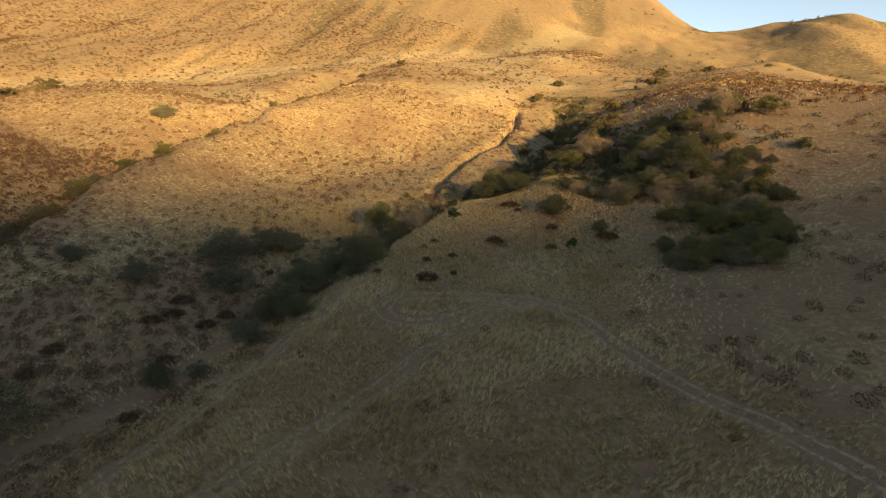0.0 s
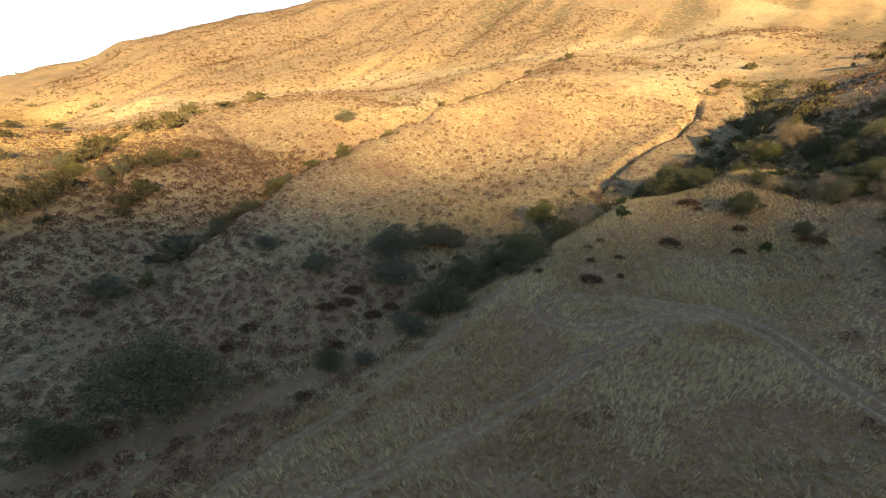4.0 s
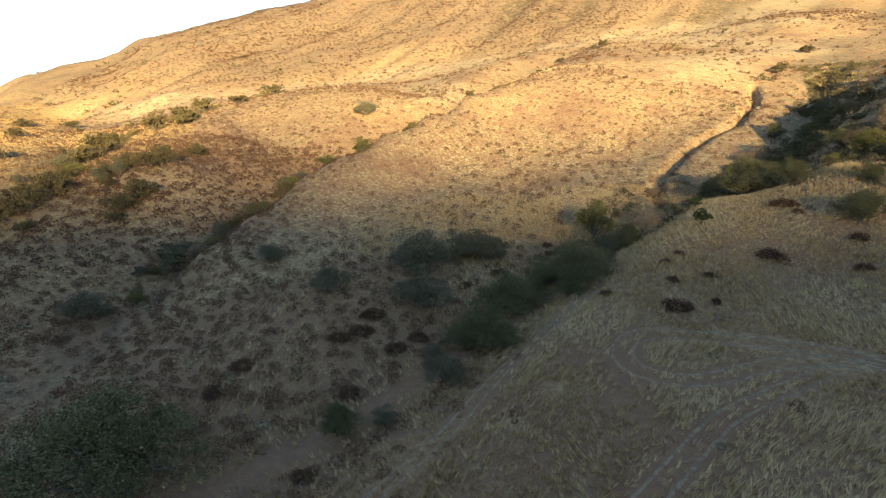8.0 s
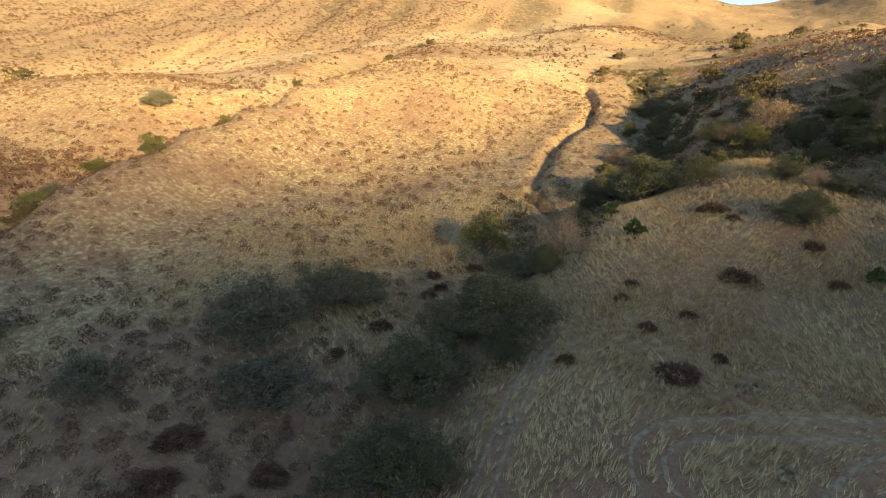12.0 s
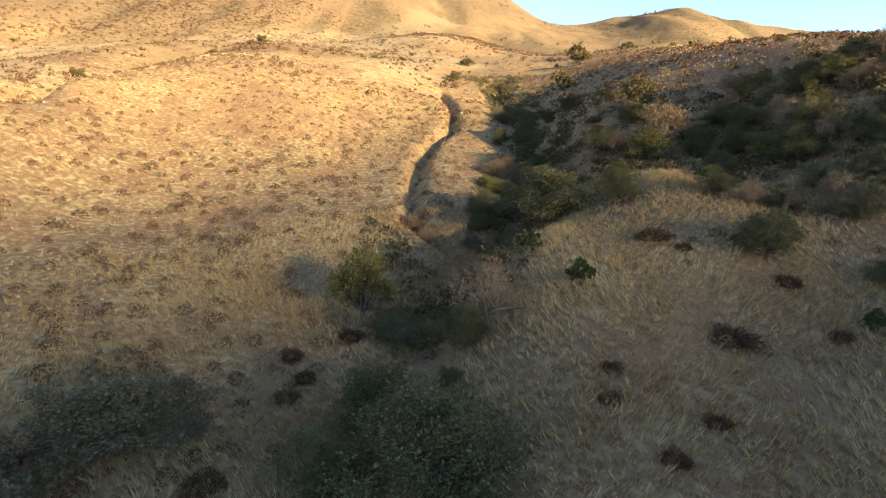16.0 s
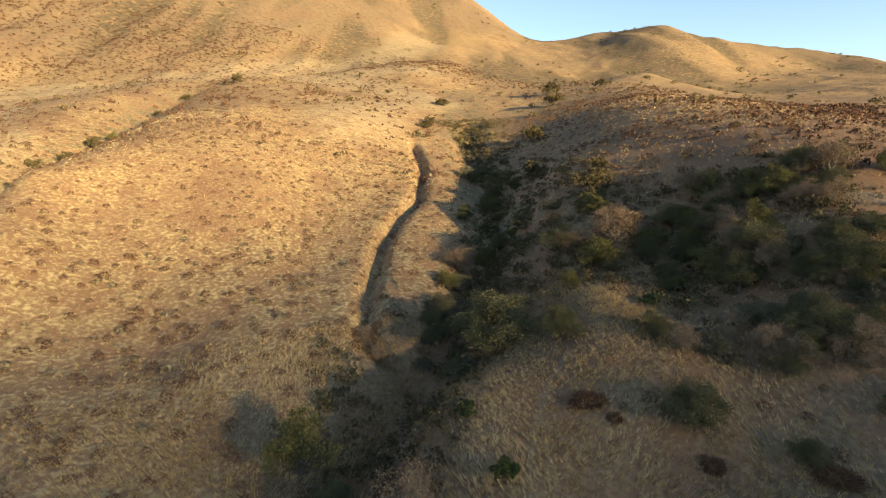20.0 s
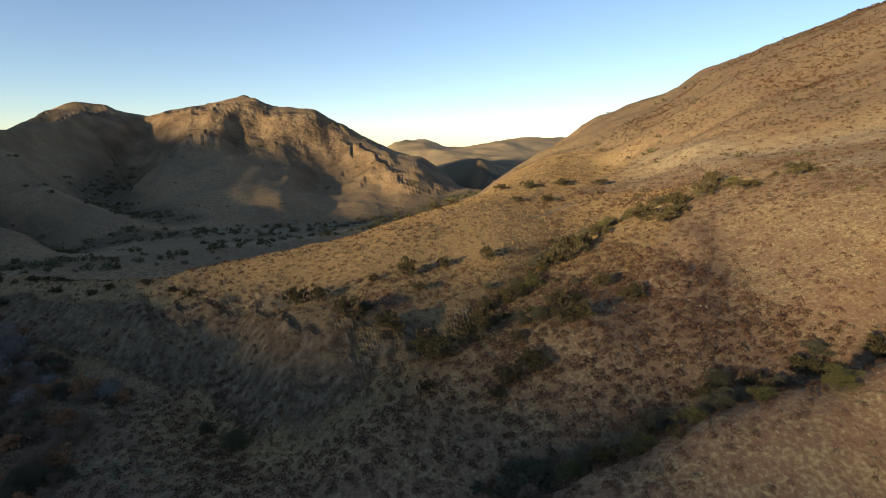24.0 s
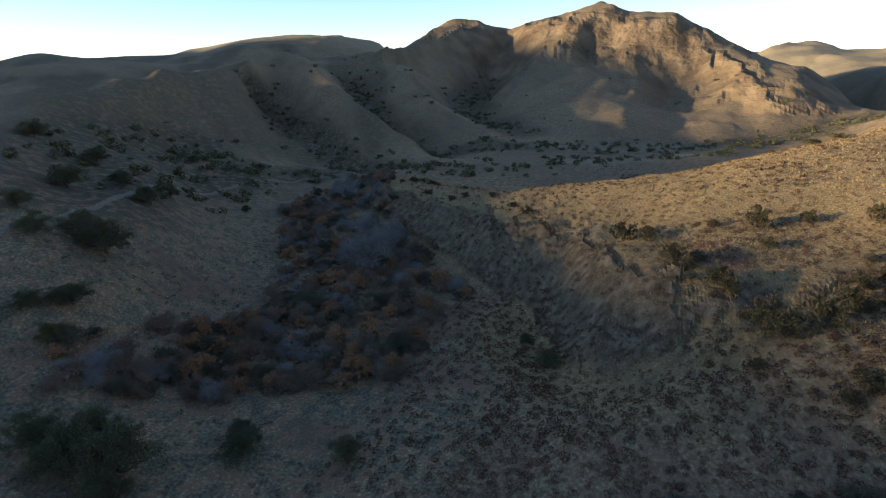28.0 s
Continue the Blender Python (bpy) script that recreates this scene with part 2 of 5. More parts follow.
TONGUE_CREST = [(34, 220, 24), (31, 185, 13.8), (22, 157, 6.4), (13, 144, 2.5), (7, 131, -1.2), (3, 121, -4.0), (1, 113, -6.3)]
BENCH_SPINE = [(18, 98, -2.8), (12, 91, -5.8), (8, 85, -7.8), (5, 79, -9.6), (3, 73, -11.5), (1, 67, -13.2), (-3, 61, -14.8),
               (-5, 54, -15.9), (-7, 46, -16.7), (-10, 38, -17.8), (-14, 28, -19.2), (-20, 15, -21)]
BENCH_FLANK = [(0, 93, -7.6), (-3, 80, -10.4), (-7, 70, -13), (-11, 63, -15.1), (-13, 54, -17), (-16, 45, -18.6), (-20, 36, -20.4), (-26, 24, -22.5)]
BENCH_EAST = [(20, 88, -5.2), (17, 80, -9.5), (14, 73, -12.6), (13, 65, -14), (12, 55, -15.2), (11, 44, -17), (9, 34, -18.4), (8, 18, -20)]
EAST_SWALE = [(34, 104, -1.4), (27, 90, -4.6), (23, 82, -8), (22, 74, -11.4), (23, 64, -13.2), (22, 53, -14.4), (20, 43, -16.7), (20, 25, -19)]
EAST_EDGE = [(95, 219, 34), (76, 157, 24), (56, 131, 17.5), (47, 115, 11), (44, 98, 7), (40, 90, 3), (38, 80, -5),
             (38, 70, -9.5), (40, 55, -11.5), (44, 35, -13)]
EAST_BANK = [(32, 131, 7.6), (33, 120, 4.5), (31, 112, 1.5), (24, 108, -1.5), (16, 100, -4)]
EAST_SLOPE = [(175, 299, 56), (130, 200, 32), (86, 120, 17.5), (75, 90, 11), (72, 60, 2), (75, 20, -4), (70, -20, -4)]
MID_SHOULDER = [(9, 204, 25), (20, 240, 33), (50, 262, 37.5), (10, 330, 56), (60, 330, 62)]
WEST_SPUR = [(-131, 187, 20), (-122, 160, 12.5), (-114, 142, 6), (-102, 114, -1.6), (-95, 97, -3.2), (-90, 84, -9.5), (-87, 70, -14),
             (-86, 57, -17), (-84, 45, -21)]
SPUR_RISE = [(-131, 187, 20), (-136, 222, 25.5), (-141, 258, 31.5), (-146, 296, 38)]
UPPER_BASIN = [(-72, 182, 16), (-84, 212, 24), (-80, 255, 35), (-62, 290, 45)]
WEST_SLOPE = [(-109, 98, -6), (-108, 82, -9), (-110, 73, -10.5), (-104, 64, -14.5), (-99, 58, -18.5), (-96, 48, -23.5)]
TERRACE = [(-186, 142, 1), (-167, 118, 0), (-150, 103, -1.5), (-150, 92, -4.2), (-148, 79, -6), (-130, 66, -8.6), (-125, 60, -8.4)]
SPUR_CREST = [(-300, 190, 17), (-262, 142, 5), (-240, 114, 0), (-219, 88, -2.2), (-200, 64, -5.0), (-193, 40, -8.2), (-200, 14, -12.8),
              (-208, -6, -16.6), (-225, -40, -20.5)]
SPUR_BACK = [(-330, 165, 2), (-284, 132, -8), (-258, 100, -14), (-240, 72, -18), (-226, 45, -22), (-226, 14, -25), (-234, -10, -26.5), (-250, -40, -27)]
BLUFF_EDGE = [(-222, -52, -22), (-201, -22, -20), (-178, 6, -17.8), (-160, 27, -15.4), (-146, 40, -13.6), (-133, 46, -12.8), (-122, 54, -12.2), (-118.5, 62, -11.2), (-118, 70, -10.8), (-120, 80, -10.2)]
BLUFF_LIP = [(-225, -46, -21.4), (-204, -16, -19.4), (-182, 12, -17.2), (-164, 33, -14.8), (-149, 47, -12.6), (-135, 54, -11.0), (-127, 60, -10.2), (-124, 68, -9.8)]
BLUFF_FOOT = [(-214, -58, -29), (-190, -30, -29.2), (-166, -2, -29.3), (-148, 18, -29.4), (-136, 30, -29), (-122, 38, -27.2), (-113, 46, -22.5), (-110, 55, -17.5), (-110.5, 64, -14.2), (-112, 73, -12.6)]
BLUFF_TOE = [(-206, -62, -29.6), (-182, -36, -29.8), (-158, -10, -29.9), (-140, 10, -29.9), (-128, 22, -29.6), (-114, 32, -28.6)]
RIVER_BED = [(-84, 8, -29.8), (-95, -4, -29.6), (-112, -16, -29.4), (-140, -28, -29.6), (-180, -48, -29.8), (-230, -76, -30)]
WEST_MEADOW = [(-52, 0, -25), (-72, -22, -25.5), (-98, -44, -25.5), (-128, -60, -25.5), (-168, -80, -26.2), (-205, -104, -24.5)]
MASSIF_SKYLINE = [(-397, 219, 14), (-481, 310, 39), (-430, 300, 49), (-398, 312, 57), (-382, 336, 65), (-376, 343, 73), (-359, 368, 87), (-328, 438, 116), (-270, 558, 158), (-120, 760, 270),
                  (80, 980, 330), (250, 1040, 325), (384, 1076, 300), (390, 960, 240), (383, 858, 202)]
MASSIF_FOOT = [(-290, 220, 16), (-200, 225, 23), (-146, 296, 38), (-77, 305, 47), (-23, 345, 60), (60, 420, 84), (130, 560, 130)]
NORTH_KNOLLS = [(250, 480, 94), (320, 560, 134), (423, 720, 188), (395, 568, 156), (474, 552, 138), (547, 467, 111), (380, 420, 84)]
NORTH_HOLLOW = [(210, 420, 74), (240, 330, 52), (330, 330, 60), (210, 240, 38)]
# added ridge, never in view: its heights set where shade falls on the land
SHADE_RIDGE = [(-250, -2280, 410), (0, -2150, 412), (190, -2040, 406), (287, -1987, 394), (390, -1925, 352), (450, -1890, 322), (480, -1872, 314), (583, -1815, 313), (690, -1755, 322), (772, -1709, 303),
               (812, -1686, 304), (840, -1670, 310), (870, -1653, 318), (900, -1635, 323), (922, -1623, 324), (948, -1608, 317), (970, -1595, 306),
               (992, -1583, 316), (1009, -1573, 323), (1044, -1553, 311), (1105, -1518, 314), (1400, -1350, 335)]
SOUTH_FOOT = [(75, -30, -10), (30, -30, -18), (-5, -40, -21), (-40, -70, -19), (-60, -130, -10)]
SOUTH_HILLS = [(260, 60, 18), (200, -60, 4), (120, -160, 0), (20, -240, 4), (-90, -300, 12)]
CRAG_SKYLINE = [(-1061, -423, 42), (-1083, -371, 76), (-1098, -330, 100), (-1096, -271, 95), (-1059, -217, 72), (-1017, -131, 91), (-1009, -47, 105), (-1006, -22, 104), (-1002, 4, 94), (-973, 73, 85), (-941, 119, 59), (-903, 188, 26), (-853, 239, -1), (-740, 274, -39)]
CRAG_RIB_A = [(-973, 73, 87), (-873, 23, 45), (-773, 39, -7), (-653, 71, -31), (-530, 110, -39)]
CRAG_RIB_B = [(-1003, -52, 103), (-886, -63, 42), (-799, -101, 13), (-735, -113, -4), (-609, -21, -17), (-533, 32, -28)]
CRAG_HOLLOW = [(-951, -13, 70), (-840, -18, 17), (-711, -4, -4)]
CRAG_HOLLOW_B = [(-892, 99, 39), (-771, 109, -7), (-604, 157, -28)]
CRAG_HOLLOW_C = [(-994, -191, 45), (-839, -190, -8), (-676, -173, -29), (-501, -61, -35)]
CRAG_FOOT = [(-389, -86, -33), (-430, -54, -35), (-447, -20, -38), (-462, 16, -42), (-483, 54, -43), (-501, 104, -43), (-559, 177, -38), (-624, 245, -32)]
RIVER_FLATS = [(-281, -84, -25), (-312, -31, -30), (-372, 15, -35), (-413, 62, -38), (-441, 100, -37)]
WEST_RIDGE_A = [(-428, -324, 25), (-448, -301, 33), (-530, -326, 42), (-481, -256, 27), (-426, -194, 7), (-386, -142, -8), (-361, -102, -20)]
WEST_RIDGE_B = [(-710, -381, 37), (-720, -323, 40), (-629, -236, 22), (-542, -162, -6), (-468, -103, -23), (-427, -67, -30)]
WEST_HOLLOW = [(-639, -304, 20), (-509, -209, -5), (-429, -145, -20), (-368, -85, -32)]
WEST_HOLLOW_B = [(-434, -287, 6), (-377, -196, -10), (-330, -140, -22), (-299, -92, -29)]
WEST_FOOT = [(-188, -127, -14), (-244, -140, -15), (-268, -125, -19), (-299, -112, -23)]
FAR_SKYLINE = [(-1374, -1275, 73), (-1424, -1066, 100), (-1496, -968, 107), (-1567, -858, 102), (-1535, -706, 70)]
GORGE_SKYLINE = [(-2576, 494, 42), (-2552, 614, 45), (-2421, 726, 14), (-2417, 1042, 52), (-2433, 1251, 54)]
GORGE = [(-867, 337, -39), (-1461, 445, -20), (-1500, 700, -25)]
GORGE_NORTH = [(-700, 420, -22), (-900, 500, -42), (-1020, 430, -45), (-1200, 800, -40)]
SOUTH_WEST_SPUR = [(-185, -231, 19), (-203, -219, 20), (-261, -250, 25), (-303, -253, 32), (-395, -272, 26)]
SOUTH_WEST_FACE = [(-108, -113, 6), (-118, -107, -1), (-194, -176, 2), (-244, -185, -5), (-85, -69, -3), (-135, -107, -5)]
SW_FAR = [(-805, -1223, 50), (-864, -1184, 63), (-929, -1137, 50), (-1091, -1132, 54), (-1248, -1118, 63)]
LANDFORMS = [SPUR_NOSE, SPUR_HOLLOW, HILL_CREST, HILL_WEST, RAVINE_BED, RAVINE_WALL, HILL_FACE, HILL_FLANK, GULLY_BED, CHANNEL_BED, TONGUE_CREST, BENCH_SPINE, BENCH_FLANK,
             BENCH_EAST, EAST_SWALE, EAST_EDGE, EAST_BANK, EAST_SLOPE, MID_SHOULDER, WEST_SPUR, SPUR_RISE, UPPER_BASIN, WEST_SLOPE, TERRACE, SPUR_CREST, SPUR_BACK,
             BLUFF_EDGE, BLUFF_LIP, BLUFF_FOOT, BLUFF_TOE, RIVER_BED, WEST_MEADOW, MASSIF_SKYLINE, MASSIF_FOOT, NORTH_KNOLLS, NORTH_HOLLOW,
             SHADE_RIDGE, SOUTH_FOOT, SOUTH_HILLS, CRAG_SKYLINE, CRAG_RIB_A, CRAG_RIB_B, CRAG_HOLLOW, CRAG_HOLLOW_B, CRAG_HOLLOW_C, CRAG_FOOT,
             RIVER_FLATS, WEST_RIDGE_A, WEST_RIDGE_B, WEST_HOLLOW, WEST_HOLLOW_B, WEST_FOOT, FAR_SKYLINE, GORGE_SKYLINE, GORGE, GORGE_NORTH,
             SOUTH_WEST_SPUR, SOUTH_WEST_FACE, SW_FAR]
SIDE_RAVINE = [(-100, 66), (-112, 76), (-121, 90), (-128, 97), (-137, 107), (-150, 123), (-160, 135), (-168, 150), (-166, 168), (-157, 182), (-142, 194)]
HUB = np.array([-10.0, 50.0])   # the middle of the flight
REACH, LEVEL = 40.0, -15.0


def unroll(xy):
    """Map the plan so that near and far landforms weigh alike."""
    v = xy - HUB
    r = np.hypot(v[:, 0], v[:, 1])
    return v * (np.log1p(r / REACH) / np.maximum(r, 1e-6))[:, None], r


def bend(d):
    return d * d * np.log(np.maximum(d, 1e-9))


def stitched(line, step=0.09):
    """Points along a line, close enough to hold a crest or a bed."""
    pts = np.array(line, float)
    out = [pts[0]]
    for a, b in zip(pts[:-1], pts[1:]):
        wa, wb = unroll(np.array([a[:2], b[:2]]))[0]
        n = max(1, int(np.hypot(*(wb - wa)) / step))
        out += [a + (b - a) * k / n for k in range(1, n + 1)]
    return out


def behind(line, reach, drop):
    """The far side of a skyline, out of sight: the same line, further out and lower."""
    return [(HUB[0] + (x - HUB[0]) * reach, HUB[1] + (y - HUB[1]) * reach, z - drop) for x, y, z in line]


LANDFORMS += [behind(CRAG_SKYLINE, 1.3, 70), behind(MASSIF_SKYLINE[1:9], 1.35, 60), behind(MASSIF_SKYLINE[9:13], 1.3, 90),
              behind(NORTH_KNOLLS[3:6], 1.4, 50), behind(FAR_SKYLINE, 1.3, 60), behind(GORGE_SKYLINE, 1.3, 60),
              behind(SW_FAR, 1.3, 50), behind(WEST_RIDGE_A[:3], 1.3, 30), behind(WEST_RIDGE_B[:2], 1.25, 30), behind(SOUTH_WEST_SPUR, 1.25, 22),
              behind(SHADE_RIDGE, 1.4, 120)]
LANDFORMS += [[(HUB[0] - 4600 * math.sin(0.26 * k), HUB[1] + 4600 * math.cos(0.26 * k), 20) for k in range(25)],
              [(HUB[0] - 900 * math.sin(a), HUB[1] + 900 * math.cos(a), -10) for a in (2.9, 3.3, 3.7, 4.1, 4.5, 4.9)]]
nodes = np.array([p for line in LANDFORMS for p in stitched(line)])
node_w, node_r = unroll(nodes[:, :2])
gap = np.linalg.norm(node_w[:, None] - node_w[None], axis=2)
ones = np.ones((len(nodes), 1))
system = np.block([[bend(gap) + np.eye(len(nodes)) * 8e-5, ones, node_w],
                   [ones.T, np.zeros((1, 3))], [node_w.T, np.zeros((2, 3))]])
weights = np.linalg.solve(system, np.r_[(nodes[:, 2] - LEVEL) / (node_r + REACH), 0, 0, 0])
lattice = np.random.RandomState(7).rand(256, 256)


def value_noise(x, y):
    i, j = np.floor(x).astype(int), np.floor(y).astype(int)
    u, v = x - i, y - j
    u, v = u * u * (3 - 2 * u), v * v * (3 - 2 * v)
    a, b = lattice[i % 256, j % 256], lattice[(i + 1) % 256, j % 256]
    c, d = lattice[i % 256, (j + 1) % 256], lattice[(i + 1) % 256, (j + 1) % 256]
    return (a + (b - a) * u) * (1 - v) + (c + (d - c) * u) * v


def fractal(x, y, size, octaves=4):
    total, amp, norm = 0.0, 1.0, 0.0
    for k in range(octaves):
        total = total + amp * value_noise(x / size + 17.3 * k, y / size - 9.1 * k)
        norm += amp
        amp, size = amp * 0.5, size * 0.48
    return total / norm - 0.5


def ridged(x, y, size, octaves=4):
    total, amp, norm = 0.0, 1.0, 0.0
    for k in range(octaves):
        total = total + amp * (1 - np.abs(2 * value_noise(x / size + 31.7 * k, y / size + 5.9 * k) - 1))
        norm += amp
        amp, size = amp * 0.5, size * 0.47
    return total / norm - 0.63


def smooth(a, b, x):
    t = np.clip((x - a) / (b - a), 0, 1)
    return t * t * (3 - 2 * t)


def to_line(xy, line):
    """Distance in plan from points to a line."""
    best = np.full(len(xy), 1e9)
    pts = np.array(line, float)[:, :2]
    for a, b in zip(pts[:-1], pts[1:]):
        ab = b - a
        t = np.clip(((xy - a) @ ab) / (ab @ ab), 0, 1)
        best = np.minimum(best, np.hypot(*(xy - a - t[:, None] * ab).T))
    return best


def fold_line(x, y):
    """High on the spurs of the western hills, low in the hollows between."""
    return ridged(x * 0.5 - y * 0.85, x * 0.3 + y * 0.2, 70, 4)


def spur_share(xy):
    """1 on the spur crests of the western hills, 0 in the hollows between them."""
    up = np.minimum(np.minimum(to_line(xy, WEST_RIDGE_A[2:]), to_line(xy, WEST_RIDGE_A[:2])), np.minimum(to_line(xy, WEST_RIDGE_B), to_line(xy, SOUTH_WEST_SPUR)))
    down = np.minimum(to_line(xy, WEST_HOLLOW), to_line(xy, WEST_HOLLOW_B))
    return down / (up + down + 1.0)


def rill_line(x, y):
    u, v = 0.95 * x - 0.3 * y, -0.3 * x - 0.95 * y
    return ridged(u + 14 * fractal(x, y, 60), v * 0.22, 46, 3)


def height(xy):
    xy = np.atleast_2d(np.asarray(xy, float))
    w, r = unroll(xy)
    out = np.empty(len(xy))
    for i in range(0, len(xy), 16384):
        d = np.linalg.norm(w[i:i + 16384, None] - node_w[None], axis=2)
        out[i:i + 16384] = bend(d) @ weights[:-3] + weights[-3] + w[i:i + 16384] @ weights[-2:]
    z = out * (r + REACH) + LEVEL
    x, y = xy[:, 0], xy[:, 1]
    z = z + 0.5 * fractal(x, y, 7.0) + 0.12 * fractal(x, y, 1.6, 3)
    hills = smooth(60, 220, r)
    z = z + hills * smooth(-900, -500, y) * 2.4 * fractal(x, y, 34) + hills * 0.5 * ridged(x, y, 22)
    peaks = smooth(320, 700, r) * smooth(-1200, -700, y)
    peaks = peaks * (1 - 0.65 * smooth(250, 420, y) * smooth(100, 250, x))
    z = z + peaks * (14 * ridged(x, y, 150, 5) + 5 * ridged(x + 0.5 * y, y, 48, 4))
    z = z + smooth(1050, 1350, r) * smooth(-1200, -700, y) * 34 * ridged(x, y, 300, 4)
    # rills running down the massif, buttresses down the crag
    rills = smooth(190, 330, r) * smooth(-520, -440, x) * smooth(140, 230, y)
    u, v = 0.95 * x - 0.3 * y, -0.3 * x - 0.95 * y
    z = z + rills * (0.3 + 0.7 * smooth(40, -190, x)) * (14.0 * rill_line(x, y) + 5.0 * ridged(u, v * 0.3, 17, 3))
    folds = smooth(180, 300, r) * smooth(-60, -140, y) * smooth(-120, -200, x) * smooth(-900, -600, x)
    z = z + folds * (11 * fold_line(x, y) - 17 * (1 - spur_share(xy)) + 7 * ridged(0.8 * x - 0.6 * y, 0.15 * x + 0.2 * y, 34, 3))
    butte = smooth(560, 760, r) * smooth(-600, -700, x) * smooth(-420, -300, y) * smooth(420, 280, y)
    warp = 70 * fractal(x, y, 130, 3)
    z = z + butte * smooth(0, 150, to_line(xy, CRAG_SKYLINE)) * (40 * ridged(y + 0.6 * warp, x * 0.2 + 0.2 * warp, 95, 3) + 17 * ridged(y + warp * 0.4 + 0.15 * x, x * 0.2, 44, 1))
    # the torn face of the bluff and the crags
    cliff = np.exp(-(to_line(xy, BLUFF_EDGE) / 22) ** 2)
    z = z + cliff * (2.6 * ridged(x * 0.64 + y * 0.77, (x * 0.77 - y * 0.64) * 0.25, 10, 2) + 0.6 * fractal(x, y, 4, 2))
    # cut banks along the channel
    bank = np.exp(-(to_line(xy, CHANNEL_BED) / 1.35) ** 2)
    wash = np.exp(-(to_line(xy, GULLY_BED[1:9]) / 4.0) ** 2)
    groove = np.exp(-(to_line(xy, RAVINE_BED[:12]) / 3.0) ** 2)
    return z - 2.2 * bank - 2.4 * wash - 1.3 * groove - 3.0 * np.exp(-(to_line(xy, SIDE_RAVINE) / 6.5) ** 2)


# ---- the ground: one sheet, finer near the flight, out to the horizon ----
rings = np.r_[0.0, 2.0 * np.exp(np.arange(0, 7.75, 0.0115))]
turns = np.r_[np.linspace(radians(-62), radians(156), 680, endpoint=False), np.linspace(radians(156), radians(298), 120, endpoint=False)]
rr, aa = np.meshgrid(rings[1:], turns, indexing="ij")
plan = np.stack([HUB[0] - np.sin(aa) * rr, HUB[1] + np.cos(aa) * rr], 2).reshape(-1, 2)
plan = np.vstack([HUB[None], plan])
ground_z = height(plan)
n_ring, n_turn = len(rings) - 1, len(turns)
ids = 1 + np.arange(n_ring * n_turn).reshape(n_ring, n_turn)
nxt = np.roll(ids, -1, axis=1)
quads = np.stack([ids[:-1], ids[1:], nxt[1:], nxt[:-1]], 2).reshape(-1, 4)
fan = np.stack([np.zeros(n_turn, int), ids[0], nxt[0]], 1)
me = bpy.data.meshes.new("ground")
me.vertices.add(len(plan))
me.vertices.foreach_set("co", np.c_[plan, ground_z].astype(np.float32).ravel())
me.loops.add(len(quads) * 4 + len(fan) * 3)
me.loops.foreach_set("vertex_index", np.r_[quads.ravel(), fan.ravel()].astype(np.int32))
me.polygons.add(len(quads) + len(fan))
me.polygons.foreach_set("loop_start", np.r_[np.arange(len(quads)) * 4, len(quads) * 4 + np.arange(len(fan)) * 3].astype(np.int32))
me.polygons.foreach_set("use_smooth", np.ones(len(quads) + len(fan), bool))
me.update(calc_edges=True)
tagged(new("ground", me), "dry grassy hills with brown soil and sagebrush slopes", "ground", kind="structure")
me.materials.append(GROUND)
ground_grid = ground_z[1:].reshape(n_ring, n_turn)


def lay(xy):
    """Height of the ground sheet itself under points of the plan."""
    xy = np.atleast_2d(np.asarray(xy, float))
    v = xy - HUB
    r = np.maximum(np.hypot(v[:, 0], v[:, 1]), rings[1] + 1e-3)
    a = np.arctan2(-v[:, 0], v[:, 1])
    a = np.where(a < turns[0], a + 2 * math.pi, a)
    fi = np.clip(np.log(r / 2.0) / 0.0115, 0, n_ring - 1.001)
    fj = np.interp(a, np.r_[turns, turns[0] + 2 * math.pi], np.arange(n_turn + 1))
    i, j = fi.astype(int), np.minimum(fj.astype(int), n_turn - 1)
    u, w, k = fi - i, fj - j, (j + 1) % n_turn
    g = ground_grid
    return (g[i, j] * (1 - w) + g[i, k] * w) * (1 - u) + (g[i + 1, j] * (1 - w) + g[i + 1, k] * w) * u


# where grass, soil, rock and scrub lie
LOOP_TRACK = [(14.5, 55.6), (11.3, 57.9), (7.6, 58.9), (4, 59.4), (0.1, 59.6), (-3.2, 59.3), (-5.4, 57.9), (-6.1, 55.6), (-5.5, 53.5), (-4.2, 52.5), (-2, 52.4), (0.3, 53.4), (2.6, 55.2), (5.2, 56.6), (8.5, 57.4)]
WEST_TRACK = [(-9, 68), (-11.5, 62.4), (-13.2, 58), (-14.8, 54), (-15.7, 49.6), (-16.6, 45), (-18.3, 40), (-20.4, 34), (-23.2, 27)]
MID_TRACK = [(10.5, 57.4), (7.5, 56), (4.4, 53), (1, 49.6), (-0.9, 46.6), (-2.8, 42.8), (-5.1, 38.4), (-7.9, 33.8), (-11, 30.2), (-16, 24)]
EAST_TRACK = [(9.4, 58.4), (12, 56.2), (14.4, 52.4), (16.6, 46.8), (18.7, 42.6), (20.8, 38.4), (23.3, 34.6), (26, 29), (29, 22)]
SPINE_PATH = [(2, 79), (2.6, 81), (5.2, 85.4), (9, 90.4), (13, 94)]
NEAR_SLOPE = [(-31, 67), (-29, 57), (-30, 47), (-36, 50), (-46, 55), (-41, 43), (-36, 33)]
near = (rr.ravel() < 110)
xy = plan[1:]
normal = np.empty(len(plan) * 3, np.float32)
me.vertex_normals.foreach_get("vector", normal)
steep = 1 - normal.reshape(-1, 3)[1:, 2]
radius = rr.ravel()
bare = np.zeros(len(xy))
